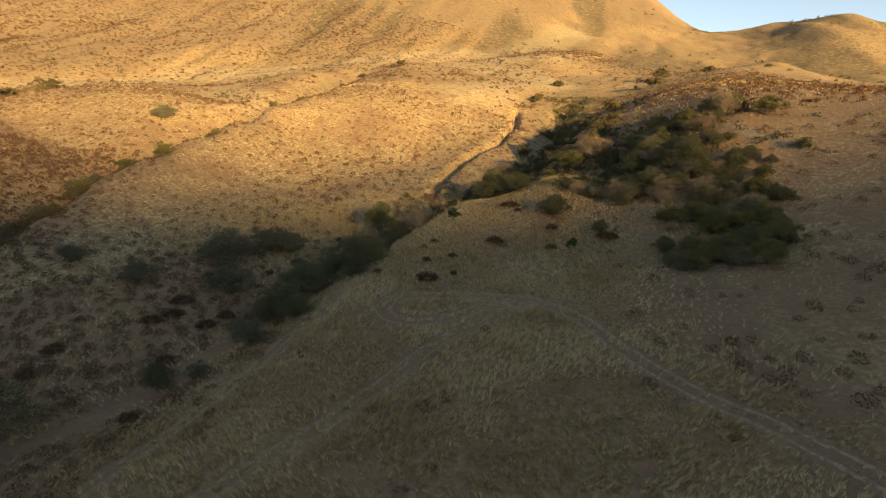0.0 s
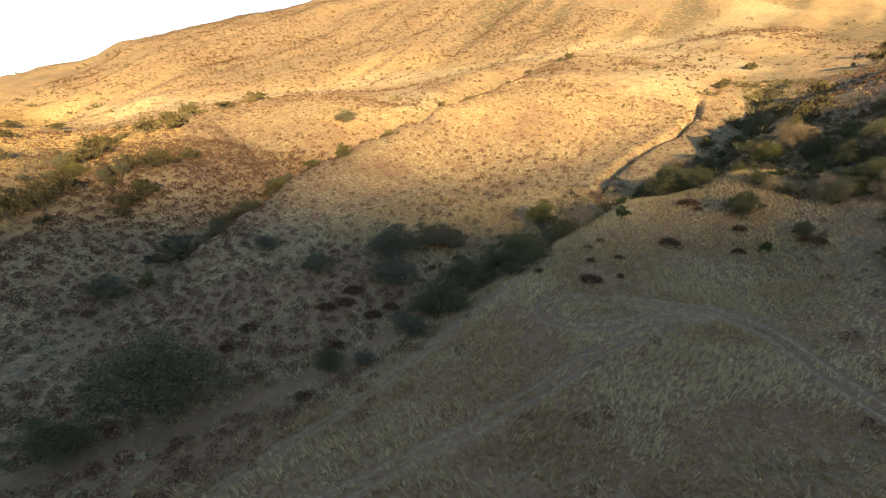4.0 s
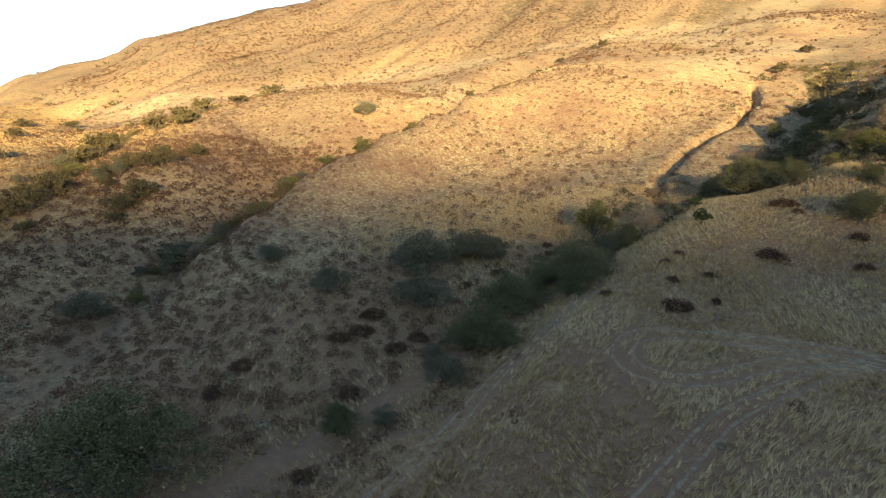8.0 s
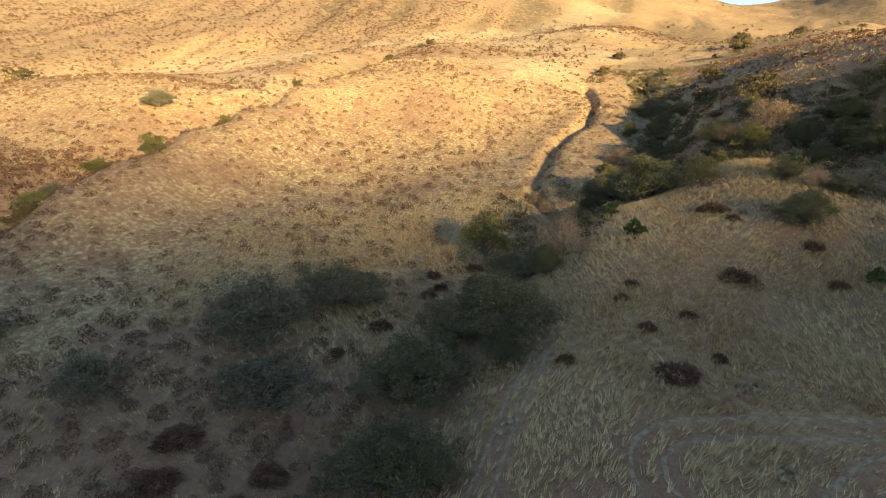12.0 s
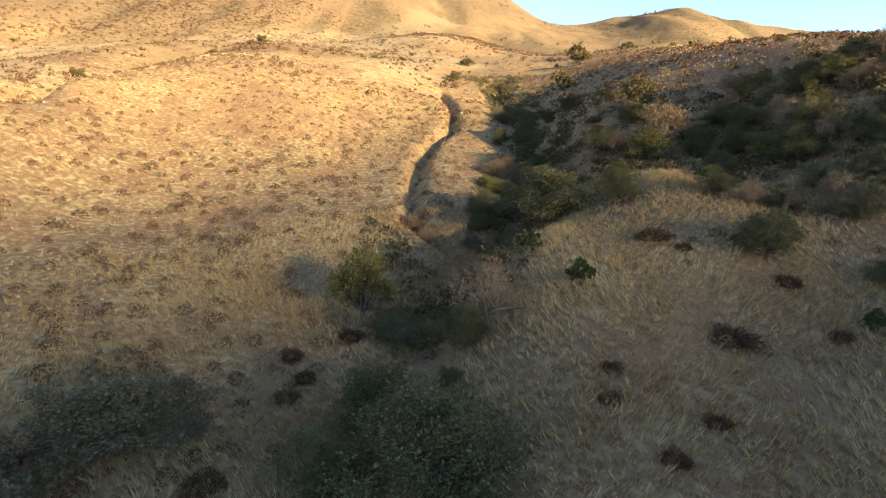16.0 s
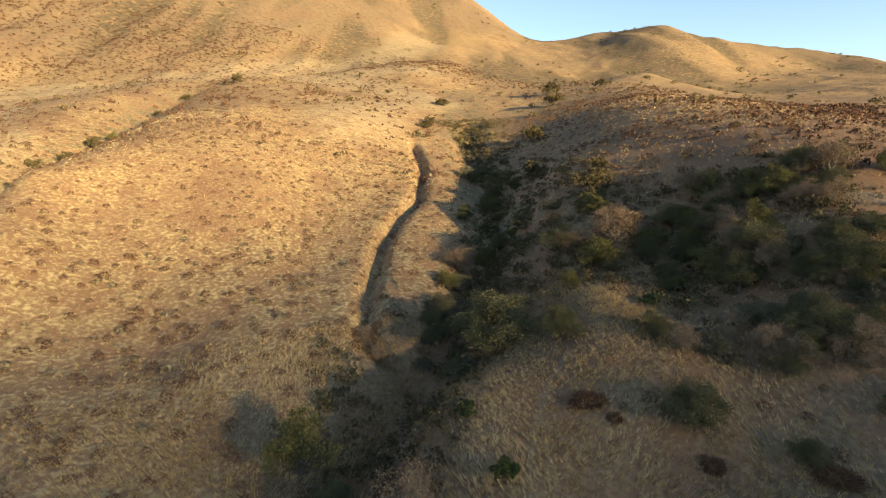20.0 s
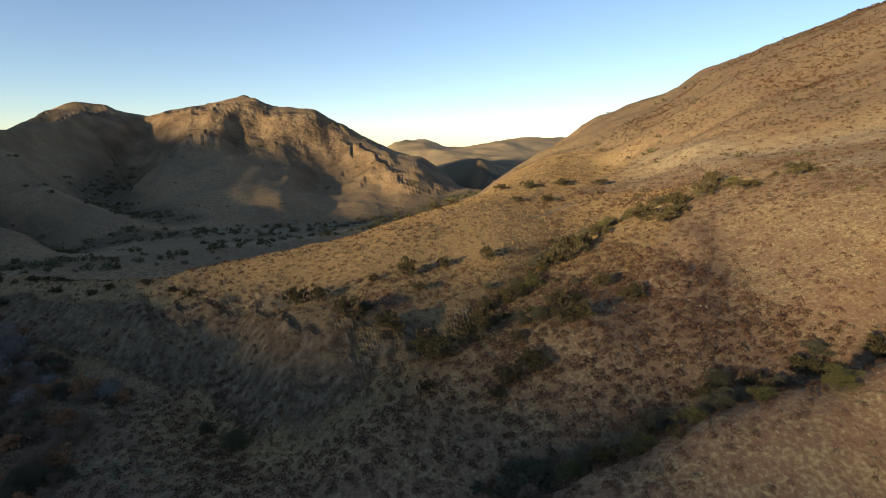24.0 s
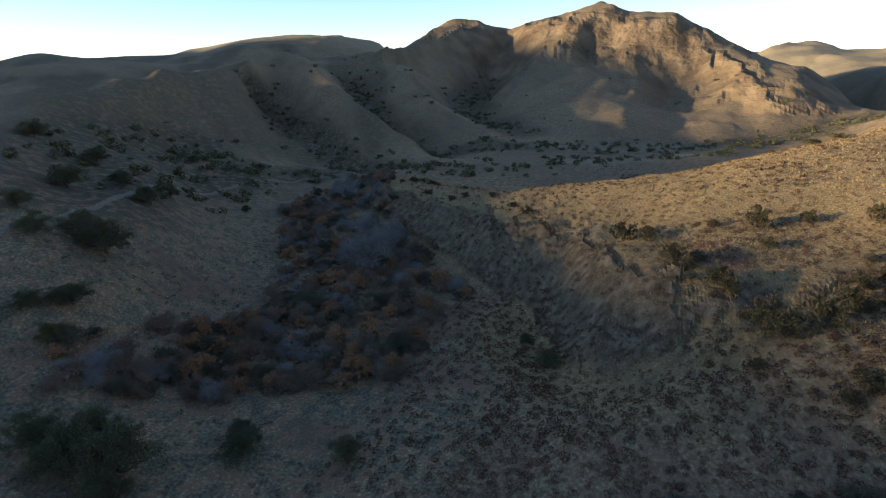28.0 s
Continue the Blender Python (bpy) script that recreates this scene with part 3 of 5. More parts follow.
for line, wide, much in ((MID_TRACK, 0.4, 0.3), (EAST_TRACK, 0.8, 0.8), (SPINE_PATH, 0.5, 0.7)):
    d = np.full(len(xy), 99.0)
    d[near] = to_line(xy[near], line)
    bare = np.maximum(bare, much * smooth(wide + 0.5, wide - 0.3, d))
blot = fractal(xy[:, 0], xy[:, 1], 11, 4)
bare = np.maximum(bare, 0.5 * smooth(0.10, 0.24, blot) * (radius < 260))
west_slope = smooth(-44, -62, xy[:, 0]) * smooth(-150, -122, xy[:, 0]) * smooth(20, 40, xy[:, 1]) * smooth(150, 110, xy[:, 1])
bare = np.maximum(bare, west_slope * np.clip(0.4 + 0.9 * blot, 0, 1))
bench = smooth(30, 16, np.minimum(to_line(xy, BENCH_SPINE), to_line(xy, BENCH_EAST)))
bare = np.maximum(bare, bench * np.clip(0.66 + 1.0 * blot, 0, 0.9))
bare = np.maximum(bare, 0.8 * smooth(24, 36, xy[:, 0]) * smooth(150, 120, xy[:, 1]) * smooth(20, 45, xy[:, 1]) * np.clip(0.7 + 1.2 * blot, 0, 1) * (xy[:, 0] < 90))
bare = np.maximum(bare, 0.75 * smooth(22, 8, to_line(xy, EAST_SWALE[:6])) * np.clip(0.6 + 1.2 * blot, 0, 1))
bare = np.maximum(bare, 0.75 * smooth(15, 7, to_line(xy, NEAR_SLOPE) + 9 * blot))
slide = to_line(xy, [(-133, 39), (-128, 34.5), (-124, 31)])
bare = np.where(slide < 3.5, 0.1, bare)
green = np.zeros(len(xy))
for line, wide, much in ((GULLY_BED, 11, 0.8), (RAVINE_BED, 8, 0.7), (SIDE_RAVINE, 9, 0.7), (RIVER_BED, 44, 0.9), (WEST_MEADOW, 66, 0.75), ([(-52, -30), (-75, 0), (-100, 20)], 34, 0.85), (EAST_SWALE, 16, 0.85), (EAST_BANK, 14, 0.8)):
    green = np.maximum(green, much * smooth(wide, wide * 0.35, to_line(xy, line)))
crags = smooth(500, 700, radius)
cliff_near = np.exp(-(to_line(xy, BLUFF_EDGE + BLUFF_FOOT[::-1]) / 14) ** 2)
rock = np.clip(smooth(0.05, 0.14, steep) * cliff_near + smooth(0.025, 0.11, steep) * crags * smooth(250, 110, to_line(xy, CRAG_SKYLINE[5:]) + 90 * fractal(xy[:, 0], xy[:, 1], 90, 3)), 0, 1)
scrub = smooth(90, 170, radius) * np.clip(0.55 + 1.6 * fractal(xy[:, 0], xy[:, 1], 40), 0, 1) * (1 - 0.6 * rock)
bluff_face = np.exp(-(to_line(xy, BLUFF_EDGE) / 15) ** 2) * smooth(0.04, 0.12, steep)
pale = np.maximum(0.7 * bluff_face, smooth(5.0, 2.5, slide))
for line, wide in ((SPUR_RISE, 16), (UPPER_BASIN, 15), (MASSIF_FOOT, 24), (MID_SHOULDER, 20), (CRAG_FOOT[2:6], 22), (RIVER_FLATS[2:], 20), (BLUFF_LIP[:5], 9)):
    pale = np.maximum(pale, 0.6 * smooth(wide, wide * 0.3, to_line(xy, line) + 0.7 * wide * fractal(xy[:, 0], xy[:, 1], wide, 3)))
# all ground turns paler from 1400 to 1700 m out from the hub
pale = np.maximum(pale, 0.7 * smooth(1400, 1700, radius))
scrub = scrub * (1 - pale) * (1 - 0.6 * smooth(-60, -140, xy[:, 1]))
red = 0.85 * smooth(5.5, 2.5, to_line(xy, [(-137, 66), (-129, 69)]) + 4 * fractal(xy[:, 0], xy[:, 1], 4, 3))
high = smooth(190, 330, radius)
# brown scrub begins some way up the massif, above a pale foot
foot_x = np.array([-420, -290, -200, -146, -77, -23, 60, 130, 400])
foot_y = np.array([215, 232, 240, 300, 318, 362, 445, 560, 700])
rise = xy[:, 1] - np.interp(xy[:, 0], foot_x, foot_y) + 60 * fractal(xy[:, 0], xy[:, 1], 70, 4)
upper = smooth(10, 60, rise) * smooth(-520, -440, xy[:, 0]) * smooth(330, 240, xy[:, 0])
upper = np.maximum(upper, 0.85 * smooth(420, 500, xy[:, 0] + 60 * fractal(xy[:, 0], xy[:, 1], 60, 3)) * smooth(250, 330, xy[:, 1]))
plateau = smooth(30, 48, xy[:, 0] + 16 * blot) * smooth(255, 215, xy[:, 1] + 40 * blot) * smooth(84, 100, xy[:, 1]) * smooth(260, 180, xy[:, 0])
upper = np.maximum(upper, plateau * np.clip(0.75 + 1.4 * fractal(xy[:, 0], xy[:, 1], 14, 3), 0, 1))
px, py = xy[:, 0], xy[:, 1]
folds = smooth(180, 300, radius) * smooth(-60, -140, py) * smooth(-120, -200, px)
rills = smooth(260, 380, radius) * smooth(280, 380, py)
brushy = np.clip(0.6 * folds * smooth(0.12, -0.12, fold_line(px, py)) + 0.75 * rills * smooth(0.05, -0.2, rill_line(px, py)), 0, 1)
for line, wide in ((WEST_HOLLOW, 26), (WEST_HOLLOW_B, 24), (CRAG_HOLLOW_C, 40), (CRAG_FOOT, 26), (GORGE, 60), (SOUTH_WEST_FACE[:4], 42), (WEST_FOOT, 24)):
    brushy = np.maximum(brushy, 0.8 * smooth(wide, wide * 0.4, to_line(xy, line)))
gold = smooth(52, 26, np.minimum(to_line(xy, TERRACE), to_line(xy, SPUR_CREST)) + 12 * blot)
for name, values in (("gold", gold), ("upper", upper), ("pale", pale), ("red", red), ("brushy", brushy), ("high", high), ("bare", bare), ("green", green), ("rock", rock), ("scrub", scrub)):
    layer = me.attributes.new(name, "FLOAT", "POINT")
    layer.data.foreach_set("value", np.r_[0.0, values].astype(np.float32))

# ---- where the plants stand: x, y, width, height ----
OAKS_GULLY = [(9.4, 103.3, 10.3, 6.6), (13.2, 96.1, 4.0, 4.0), (-10.8, 72.0, 7.6, 5.6), (-17.9, 58.7, 5.3, 4.9), (-18.0, 67.3, 5.7, 3.9), (-12.4, 78.0, 5.6, 4.2), (-15.2, 75.0, 5.0, 3.8), (-17.3, 68.1, 6.7, 4.7)]
OAKS_EAST = [(16.9, 82.5, 5.8, 4.4), (20.0, 91.4, 3.8, 3.1), (32.8, 94.8, 6.9, 4.6), (37.5, 110.2, 8.1, 3.7), (38.9, 104.5, 6.1, 3.4), (37.0, 96.2, 7.7, 4.5), (31.6, 86.3, 5.4, 4.4), (24.6, 117.3, 6.2, 4.3), (27.4, 84.3, 3.7, 2.8)]
OLIVE_EAST = [(-11.2, 94.0, 6.9, 6.2), (34.5, 124.3, 9.5, 8.2), (43.5, 101.5, 4.6, 3.9), (96.1, 254.8, 13.7, 9.6), (115.1, 248.3, 10.2, 7.2), (34.5, 220.2, 8.0, 5.4), (50.5, 254.3, 8.6, 5.4), (54.5, 186.5, 13.7, 9.1), (37.8, 151.8, 9.1, 6.8), (23.6, 134.8, 6.6, 3.8), (44.6, 102.0, 4.7, 3.7), (84.4, 230.2, 16.2, 9.1), (36.8, 225.7, 8.3, 4.6), (50.2, 256.8, 8.7, 4.4), (57.3, 121.2, 3.5, 1.8), (39.1, 130.4, 6.5, 4.6), (154.1, 271.2, 5.7, 3.6)]
BROWN_SHRUBS = [(30.1, 112.2, 8.8, 5.9), (42.8, 112.4, 8.4, 3.8), (13.7, 127.6, 6.8, 4.2), (-3.0, 113.6, 5.1, 2.6), (43.0, 111.9, 6.9, 3.4), (-2.0, 110.2, 3.9, 2.3)]
GREEN_SMALL = [(1.4, 89.3, 1.8, 1.8), (1.5, 82.0, 2.2, 2.0), (18.3, 75.6, 1.4, 1.4), (18.2, 75.4, 1.5, 1.2), (24.3, 97.6, 2.6, 1.7)]
GREY_WEST = [(-25.4, 77.9, 7.2, 4.2), (-28.4, 71.0, 9.2, 6.0), (-22.8, 79.0, 6.2, 3.6), (-27.2, 65.4, 7.8, 4.4), (-31.0, 74.5, 5.2, 3.4), (-37.7, 65.2, 5.0, 3.3), (-51.0, 72.1, 5.0, 2.9), (-70.3, 86.3, 6.6, 4.4), (-71.0, 76.1, 7.0, 4.0), (-66.3, 102.4, 6.1, 3.3), (-72.1, 124.1, 4.9, 2.7), (-75.8, 148.3, 8.1, 4.3), (-73.7, 98.9, 6.9, 3.6), (-72.8, 78.7, 9.8, 4.5), (-69.3, 59.6, 6.3, 4.2)]
OAKS_SOUTH = [(-37.8, 37.3, 12.3, 8.5), (-41.7, 30.3, 6.9, 4.3), (-53.5, -13.8, 13.2, 9.6), (-51.2, -19.1, 9.6, 7.8), (-56.5, -20.5, 9.4, 7.6), (-52.5, -26.5, 8.4, 6.4), (-50.0, -9.5, 7.6, 6.2), (-71.5, -7.5, 6.0, 4.0), (-67.6, -4.1, 8.1, 5.4), (-72.4, 11.8, 6.2, 4.9), (-107.9, 37.3, 6.8, 3.9), (-120.3, 30.1, 3.8, 2.5)]
SPUR_SHRUBS_A = [(-137.4, 113.6, 11.4, 5.7), (-96.9, 86.5, 3.9, 2.6), (-95.1, 94.5, 6.6, 3.8), (-98.2, 110.1, 5.3, 3.0), (-88.5, 82.0, 6.0, 3.4), (-101.6, 74.5, 8.4, 5.2), (-137.6, 148.9, 7.9, 3.2), (-164.2, 182.3, 7.5, 6.9), (-169.3, 166.9, 8.1, 3.7), (-114.5, 87.4, 4.4, 2.4), (-133.7, 167.1, 8.3, 3.3), (-129.4, 180.5, 13.5, 4.2), (-144.4, 162.4, 7.0, 5.6), (-146.4, 155.4, 12.2, 4.9), (-146.1, 143.9, 13.6, 5.9), (-149.9, 133.4, 6.8, 5.1)]
SPUR_SHRUBS_B = [(-125.1, 58.8, 6.3, 4.6), (-145.0, 48.4, 7.7, 5.8), (-143.1, 53.8, 5.1, 3.8), (-106.2, 72.5, 7.7, 7.4), (-103.1, 80.1, 6.2, 5.7), (-118.7, 66.5, 6.7, 4.5), (-145.4, 76.4, 5.9, 6.3), (-148.5, 86.5, 4.4, 3.7), (-147.2, 67.6, 3.4, 2.5), (-135.9, 77.1, 4.0, 2.9), (-145.5, 97.9, 4.5, 4.5), (-116.8, 87.1, 7.1, 5.4), (-124.2, 96.5, 6.5, 5.2), (-105.4, 98.0, 5.6, 4.7), (-93.9, 97.4, 5.1, 4.1), (-109.4, 110.5, 4.9, 3.7)]
SPUR_SHRUBS_C = [(-99.7, 111.6, 5.4, 3.6), (-138.4, 118.7, 9.4, 7.9), (-133.9, 143.1, 7.9, 3.9), (-88.3, 85.9, 6.5, 4.2), (-62.5, 93.1, 3.0, 2.2), (-68.4, 87.6, 4.5, 3.8), (-71.4, 77.3, 8.9, 4.5), (-72.6, 114.5, 5.4, 3.6), (-73.7, 107.5, 5.3, 3.5), (-70.8, 121.1, 5.5, 3.5), (-66.4, 129.7, 7.7, 4.3), (-62.3, 133.0, 5.3, 2.8), (-58.3, 137.8, 5.1, 2.7), (-59.1, 147.3, 5.4, 2.7), (-93.6, 69.4, 3.6, 2.5), (-86.7, 79.3, 3.5, 2.2)]
SKYLINE_SHRUBS = [(-251.2, 85.1, 6.2, 3.0), (-227.3, 92.6, 4.4, 2.2), (-218.2, 101.2, 6.3, 2.5), (-225.5, 110.2, 6.5, 2.6), (-252.8, 141.7, 8.4, 3.6), (-243.0, 151.2, 11.5, 4.1), (-241.7, 167.8, 9.1, 3.6), (-215.8, 147.8, 8.1, 3.2), (-216.3, 134.4, 6.1, 2.9), (-236.8, 184.0, 8.8, 3.1), (-196.6, 1.7, 4.4, 2.6), (-199.8, -9.8, 4.1, 2.5), (-199.1, -14.9, 3.7, 2.1), (-210.2, -28.9, 5.3, 2.6), (-176.0, 18.2, 5.0, 2.9), (-184.7, 11.7, 3.8, 2.3), (-292.2, 73.6, 7.0, 2.9), (-226.6, 53.0, 4.5, 1.8)]
VALLEY_OAKS = [(-97.7, -65.2, 13.3, 10.0), (-97.5, -71.1, 10.7, 7.4), (-131.9, -90.3, 10.4, 6.1), (-147.2, -97.6, 7.6, 4.8), (-87.2, -71.6, 8.6, 5.5), (-77.8, -50.5, 9.9, 5.0), (-71.7, -52.7, 6.3, 4.2), (-94.9, -87.6, 8.1, 5.4), (-120.4, -106.1, 11.6, 8.3), (-137.7, -106.3, 9.1, 4.6), (-181.0, -96.1, 5.0, 3.2), (-239.0, -135.1, 8.7, 4.6), (-214.6, -152.6, 8.1, 4.3), (-149.7, -160.4, 12.5, 7.3), (-149.2, -131.1, 12.0, 7.0)]
CREST_SHRUBS = [(-56.5, 109.5, 4.4, 3.4), (-52.4, 124.5, 2.6, 1.7), (-47.5, 151, 3.4, 2.0), (-61, 103, 4.2, 2.4), (-64.5, 97, 4.8, 2.6), (-67, 91.5, 5.2, 2.8), (-70.5, 84.5, 6.0, 3.4),
                (-51.5, 196, 4.6, 3.4), (-53.5, 184, 5.0, 3.2), (-55.5, 172, 4.0, 2.6), (-44.5, 233, 3.2, 2.2), (-40.5, 262, 4.6, 2.2), (-25, 291, 6.0, 4.0), (-29, 287, 3.6, 2.4)]
COTTONWOODS = [(-146.9, -22.2, 18.8, 15.4), (-168.2, -24.6, 13.4, 11.5), (-151.3, -32.3, 10.7, 9.8), (-180.3, -42.9, 12.5, 10.4), (-230.3, -80.2, 16.1, 12.1)]


# ---- plants ----
def mesh_of(name, verts, tris, mat):
    m = bpy.data.meshes.new(name)
    verts, tris = np.asarray(verts, np.float32), np.asarray(tris, np.int32)
    m.vertices.add(len(verts))
    m.vertices.foreach_set("co", verts.ravel())
    m.loops.add(tris.size)
    m.loops.foreach_set("vertex_index", tris.ravel())
    m.polygons.add(len(tris))
    m.polygons.foreach_set("loop_start", np.arange(len(tris), dtype=np.int32) * tris.shape[1])
    m.update(calc_edges=True)
    m.materials.append(mat)
    return m


def part(name, mesh, parent, label=""):
    ob = new(name, mesh)
    ob.parent = parent
    if label:
        ob["label"] = label
    return ob


def tubes(paths, sides=5):
    """Tapered limbs: each path is a list of (point, radius)."""
    verts, tris = [], []
    for path in paths:
        base = len(verts)
        for k, (p, r) in enumerate(path):
            q = path[min(k + 1, len(path) - 1)][0] - path[max(k - 1, 0)][0]
            q = q / (np.linalg.norm(q) + 1e-9)
            u = np.cross(q, (0.31, 0.9, 0.2))
            u /= np.linalg.norm(u) + 1e-9
            v = np.cross(q, u)
            for s in range(sides):
                a = 2 * math.pi * s / sides
                verts.append(p + r * (u * math.cos(a) + v * math.sin(a)))
        for k in range(len(path) - 1):
            for s in range(sides):
                a, b = base + k * sides + s, base + k * sides + (s + 1) % sides
                tris += [(a, b, b + sides), (a, b + sides, a + sides)]
    return verts, tris


def leaves(rng, centres, radii, per, size, flat=0.72, up=0.25):
    """Leaf sprays: each lobe carries a dozen tufts of small leaves on its outer shell, with dark gaps between."""
    bunch = max(4, per // 34)
    k = bunch * len(centres)
    c, r = np.repeat(centres, bunch, axis=0), np.repeat(radii, bunch)
    d = rng.normal(size=(k, 3)) + np.array([0, 0, 0.35])
    d /= np.linalg.norm(d, axis=1)[:, None]
    hub = c + d * (r * rng.uniform(0.45, 1.08, k))[:, None] * np.array([1, 1, flat])
    spread = r * rng.uniform(0.3, 0.6, k)
    each = max(3, per // bunch)
    n = k * each
    q = rng.normal(size=(n, 3))
    q /= np.linalg.norm(q, axis=1)[:, None]
    p = np.repeat(hub, each, axis=0) + q * (np.repeat(spread, each) * rng.uniform(0.05, 1.2, n) ** 0.6)[:, None] * np.array([1, 1, 0.8])
    a = np.repeat(d, each, axis=0) * 0.6 + q * 0.5 + rng.normal(size=(n, 3)) * 0.6 + np.array([0, 0, up])
    a /= np.linalg.norm(a, axis=1)[:, None]
    b = np.cross(a, rng.normal(size=(n, 3)))
    b /= np.linalg.norm(b, axis=1)[:, None]
    s = (size * rng.uniform(0.55, 1.35, n))[:, None]
    tri = np.stack([p - b * s * 0.5, p + b * s * 0.5, p + a * s * 1.25], 1).reshape(-1, 3)
    return tri, np.arange(3 * n).reshape(-1, 3)


def crown_lobes(rng, wide, high, count, low=0.12):
    """Centres and radii of the lobes: three to five unequal heads that grow together, ragged at the rim."""
    heads = rng.randint(3, 6)
    turn = rng.uniform(0, 2 * math.pi)
    out, rad = [], []
    share = rng.uniform(0.6, 1.4, heads)
    share = np.maximum(2, np.round(share / share.sum() * count)).astype(int)
    for h in range(heads):
        a = turn + 2 * math.pi * h / heads + rng.uniform(-0.5, 0.5)
        off = 0.5 * wide * rng.uniform(0.12, 0.4)
        cx, cy = off * math.cos(a), off * math.sin(a)
        hw, hh = wide * rng.uniform(0.27, 0.38), high * rng.uniform(0.7, 1.02)
        for k in range(share[h]):
            f = math.sqrt((k + 0.5) / share[h])
            b = 2.4 * k + rng.uniform(-0.5, 0.5)
            x = hw * f * rng.uniform(0.6, 1.05)
            z = hh * (low + (0.84 - low) * math.sqrt(max(0.0, 1 - f * f * 0.96)) * rng.uniform(0.6, 1.12))
            out.append((cx + x * math.cos(b), cy + x * math.sin(b), z))
            rad.append(wide * rng.uniform(0.09, 0.18))
    return np.array(out), np.array(rad)


def limbs(rng, lobes, trunk, thick, wander=0.12):
    paths = []
    top = np.array([0, 0, trunk])
    paths.append([(np.array([0, 0, -0.5]), thick * 1.25), (np.array([0.03, 0, trunk * 0.5]), thick), (top, thick * 0.85)])
    for c in lobes:
        m1, m2 = top + (c - top) * 0.35, top + (c - top) * 0.7
        length = np.linalg.norm(c - top)
        m1, m2 = m1 + rng.normal(size=3) * wander * length, m2 + rng.normal(size=3) * wander * length
        paths.append([(top * 0.9, thick * 0.6), (m1, thick * 0.42), (m2, thick * 0.25), (c, thick * 0.08)])
    return paths


def twigs(rng, lobes, radii, per, length, width):
    """Fine bare twigs fanning out of each lobe."""
    n = per * len(lobes)
    c, r = np.repeat(lobes, per, axis=0), np.repeat(radii, per)
    d = rng.normal(size=(n, 3)) + c / (np.linalg.norm(c, axis=1)[:, None] + 1e-6) * 0.9 + np.array([0, 0, 0.45])
    d /= np.linalg.norm(d, axis=1)[:, None]
    p = c + rng.normal(size=(n, 3)) * (r * 0.45)[:, None]
    b = np.cross(d, rng.normal(size=(n, 3)))
    b /= np.linalg.norm(b, axis=1)[:, None]
    s = (length * rng.uniform(0.5, 1.3, n))[:, None]
    tri = np.stack([p - b * width, p + b * width, p + d * s], 1).reshape(-1, 3)
    return tri, np.arange(3 * n).reshape(-1, 3)


# kind: width, height, lobes, leaves a lobe, leaf size, trunk, limb thickness, leaf, bark, twigs a lobe
KINDS = {
    "oak_tree": (7.0, 5.6, 34, 700, 0.085, 1.0, 0.20, OAK_LEAF, BARK, 12),
    "olive_shrub": (5.0, 4.2, 26, 400, 0.1, 0.35, 0.09, OLIVE_LEAF, BARK, 26),
    "grey_shrub": (6.0, 4.4, 28, 420, 0.1, 0.4, 0.10, GREY_LEAF, PALE_BARK, 34),
    "brown_shrub": (6.0, 4.6, 26, 170, 0.1, 0.5, 0.11, BROWN_LEAF, PALE_BARK, 110),
    "dead_shrub": (6.0, 4.8, 18, 90, 0.08, 0.9, 0.2, BROWN_LEAF, PALE_BARK, 90),
    "rust_shrub": (5.0, 3.6, 22, 190, 0.15, 0.3, 0.07, RUST_LEAF, BARK, 34),
    "bare_tree": (9.0, 9.0, 34, 10, 0.22, 2.2, 0.20, TWIG_GREY, TWIG_GREY, 220),
    "green_bush": (2.2, 2.0, 12, 120, 0.15, 0.1, 0.04, GREEN_LEAF, BARK, 8),
    "hill_shrub": (5.0, 3.2, 20, 130, 0.17, 0.25, 0.07, HILL_LEAF, BARK, 12),
}
TWIG_LOOK = {"dead_shrub": BROWN_LEAF, "brown_shrub": BROWN_LEAF, "bare_tree": TWIG_GREY, "grey_shrub": BARK, "rust_shrub": BROWN_LEAF}
made_kinds = {}


def build_plant(kind, seed):
    wide, high, count, per, size, trunk, thick, leaf, bark, twig = KINDS[kind]
    rng = np.random.RandomState(seed)
    lobes, radii = crown_lobes(rng, wide, high, count)
    root = new(kind)
    root.empty_display_size = 0.5
    paths = limbs(rng, lobes, trunk, thick)
    stem = part("trunk", mesh_of("trunk", *tubes(paths[:1], 7), bark), root)
    part("branchwork", mesh_of("branchwork", *tubes(paths[1:]), bark), stem)
    leaf_v, leaf_t = leaves(rng, lobes, radii, per, size)
    twig_v, twig_t = twigs(rng, lobes, radii, twig, wide * 0.085, wide * 0.0018)
    crown = mesh_of("crown", np.vstack([leaf_v, twig_v]), np.vstack([leaf_t, twig_t + len(leaf_v)]), leaf)
    crown.materials.append(TWIG_LOOK.get(kind, BARK))
    crown.polygons.foreach_set("material_index", np.r_[np.zeros(len(leaf_t), np.int32), np.ones(len(twig_t), np.int32)])
    part("crown", crown, root)
    return root


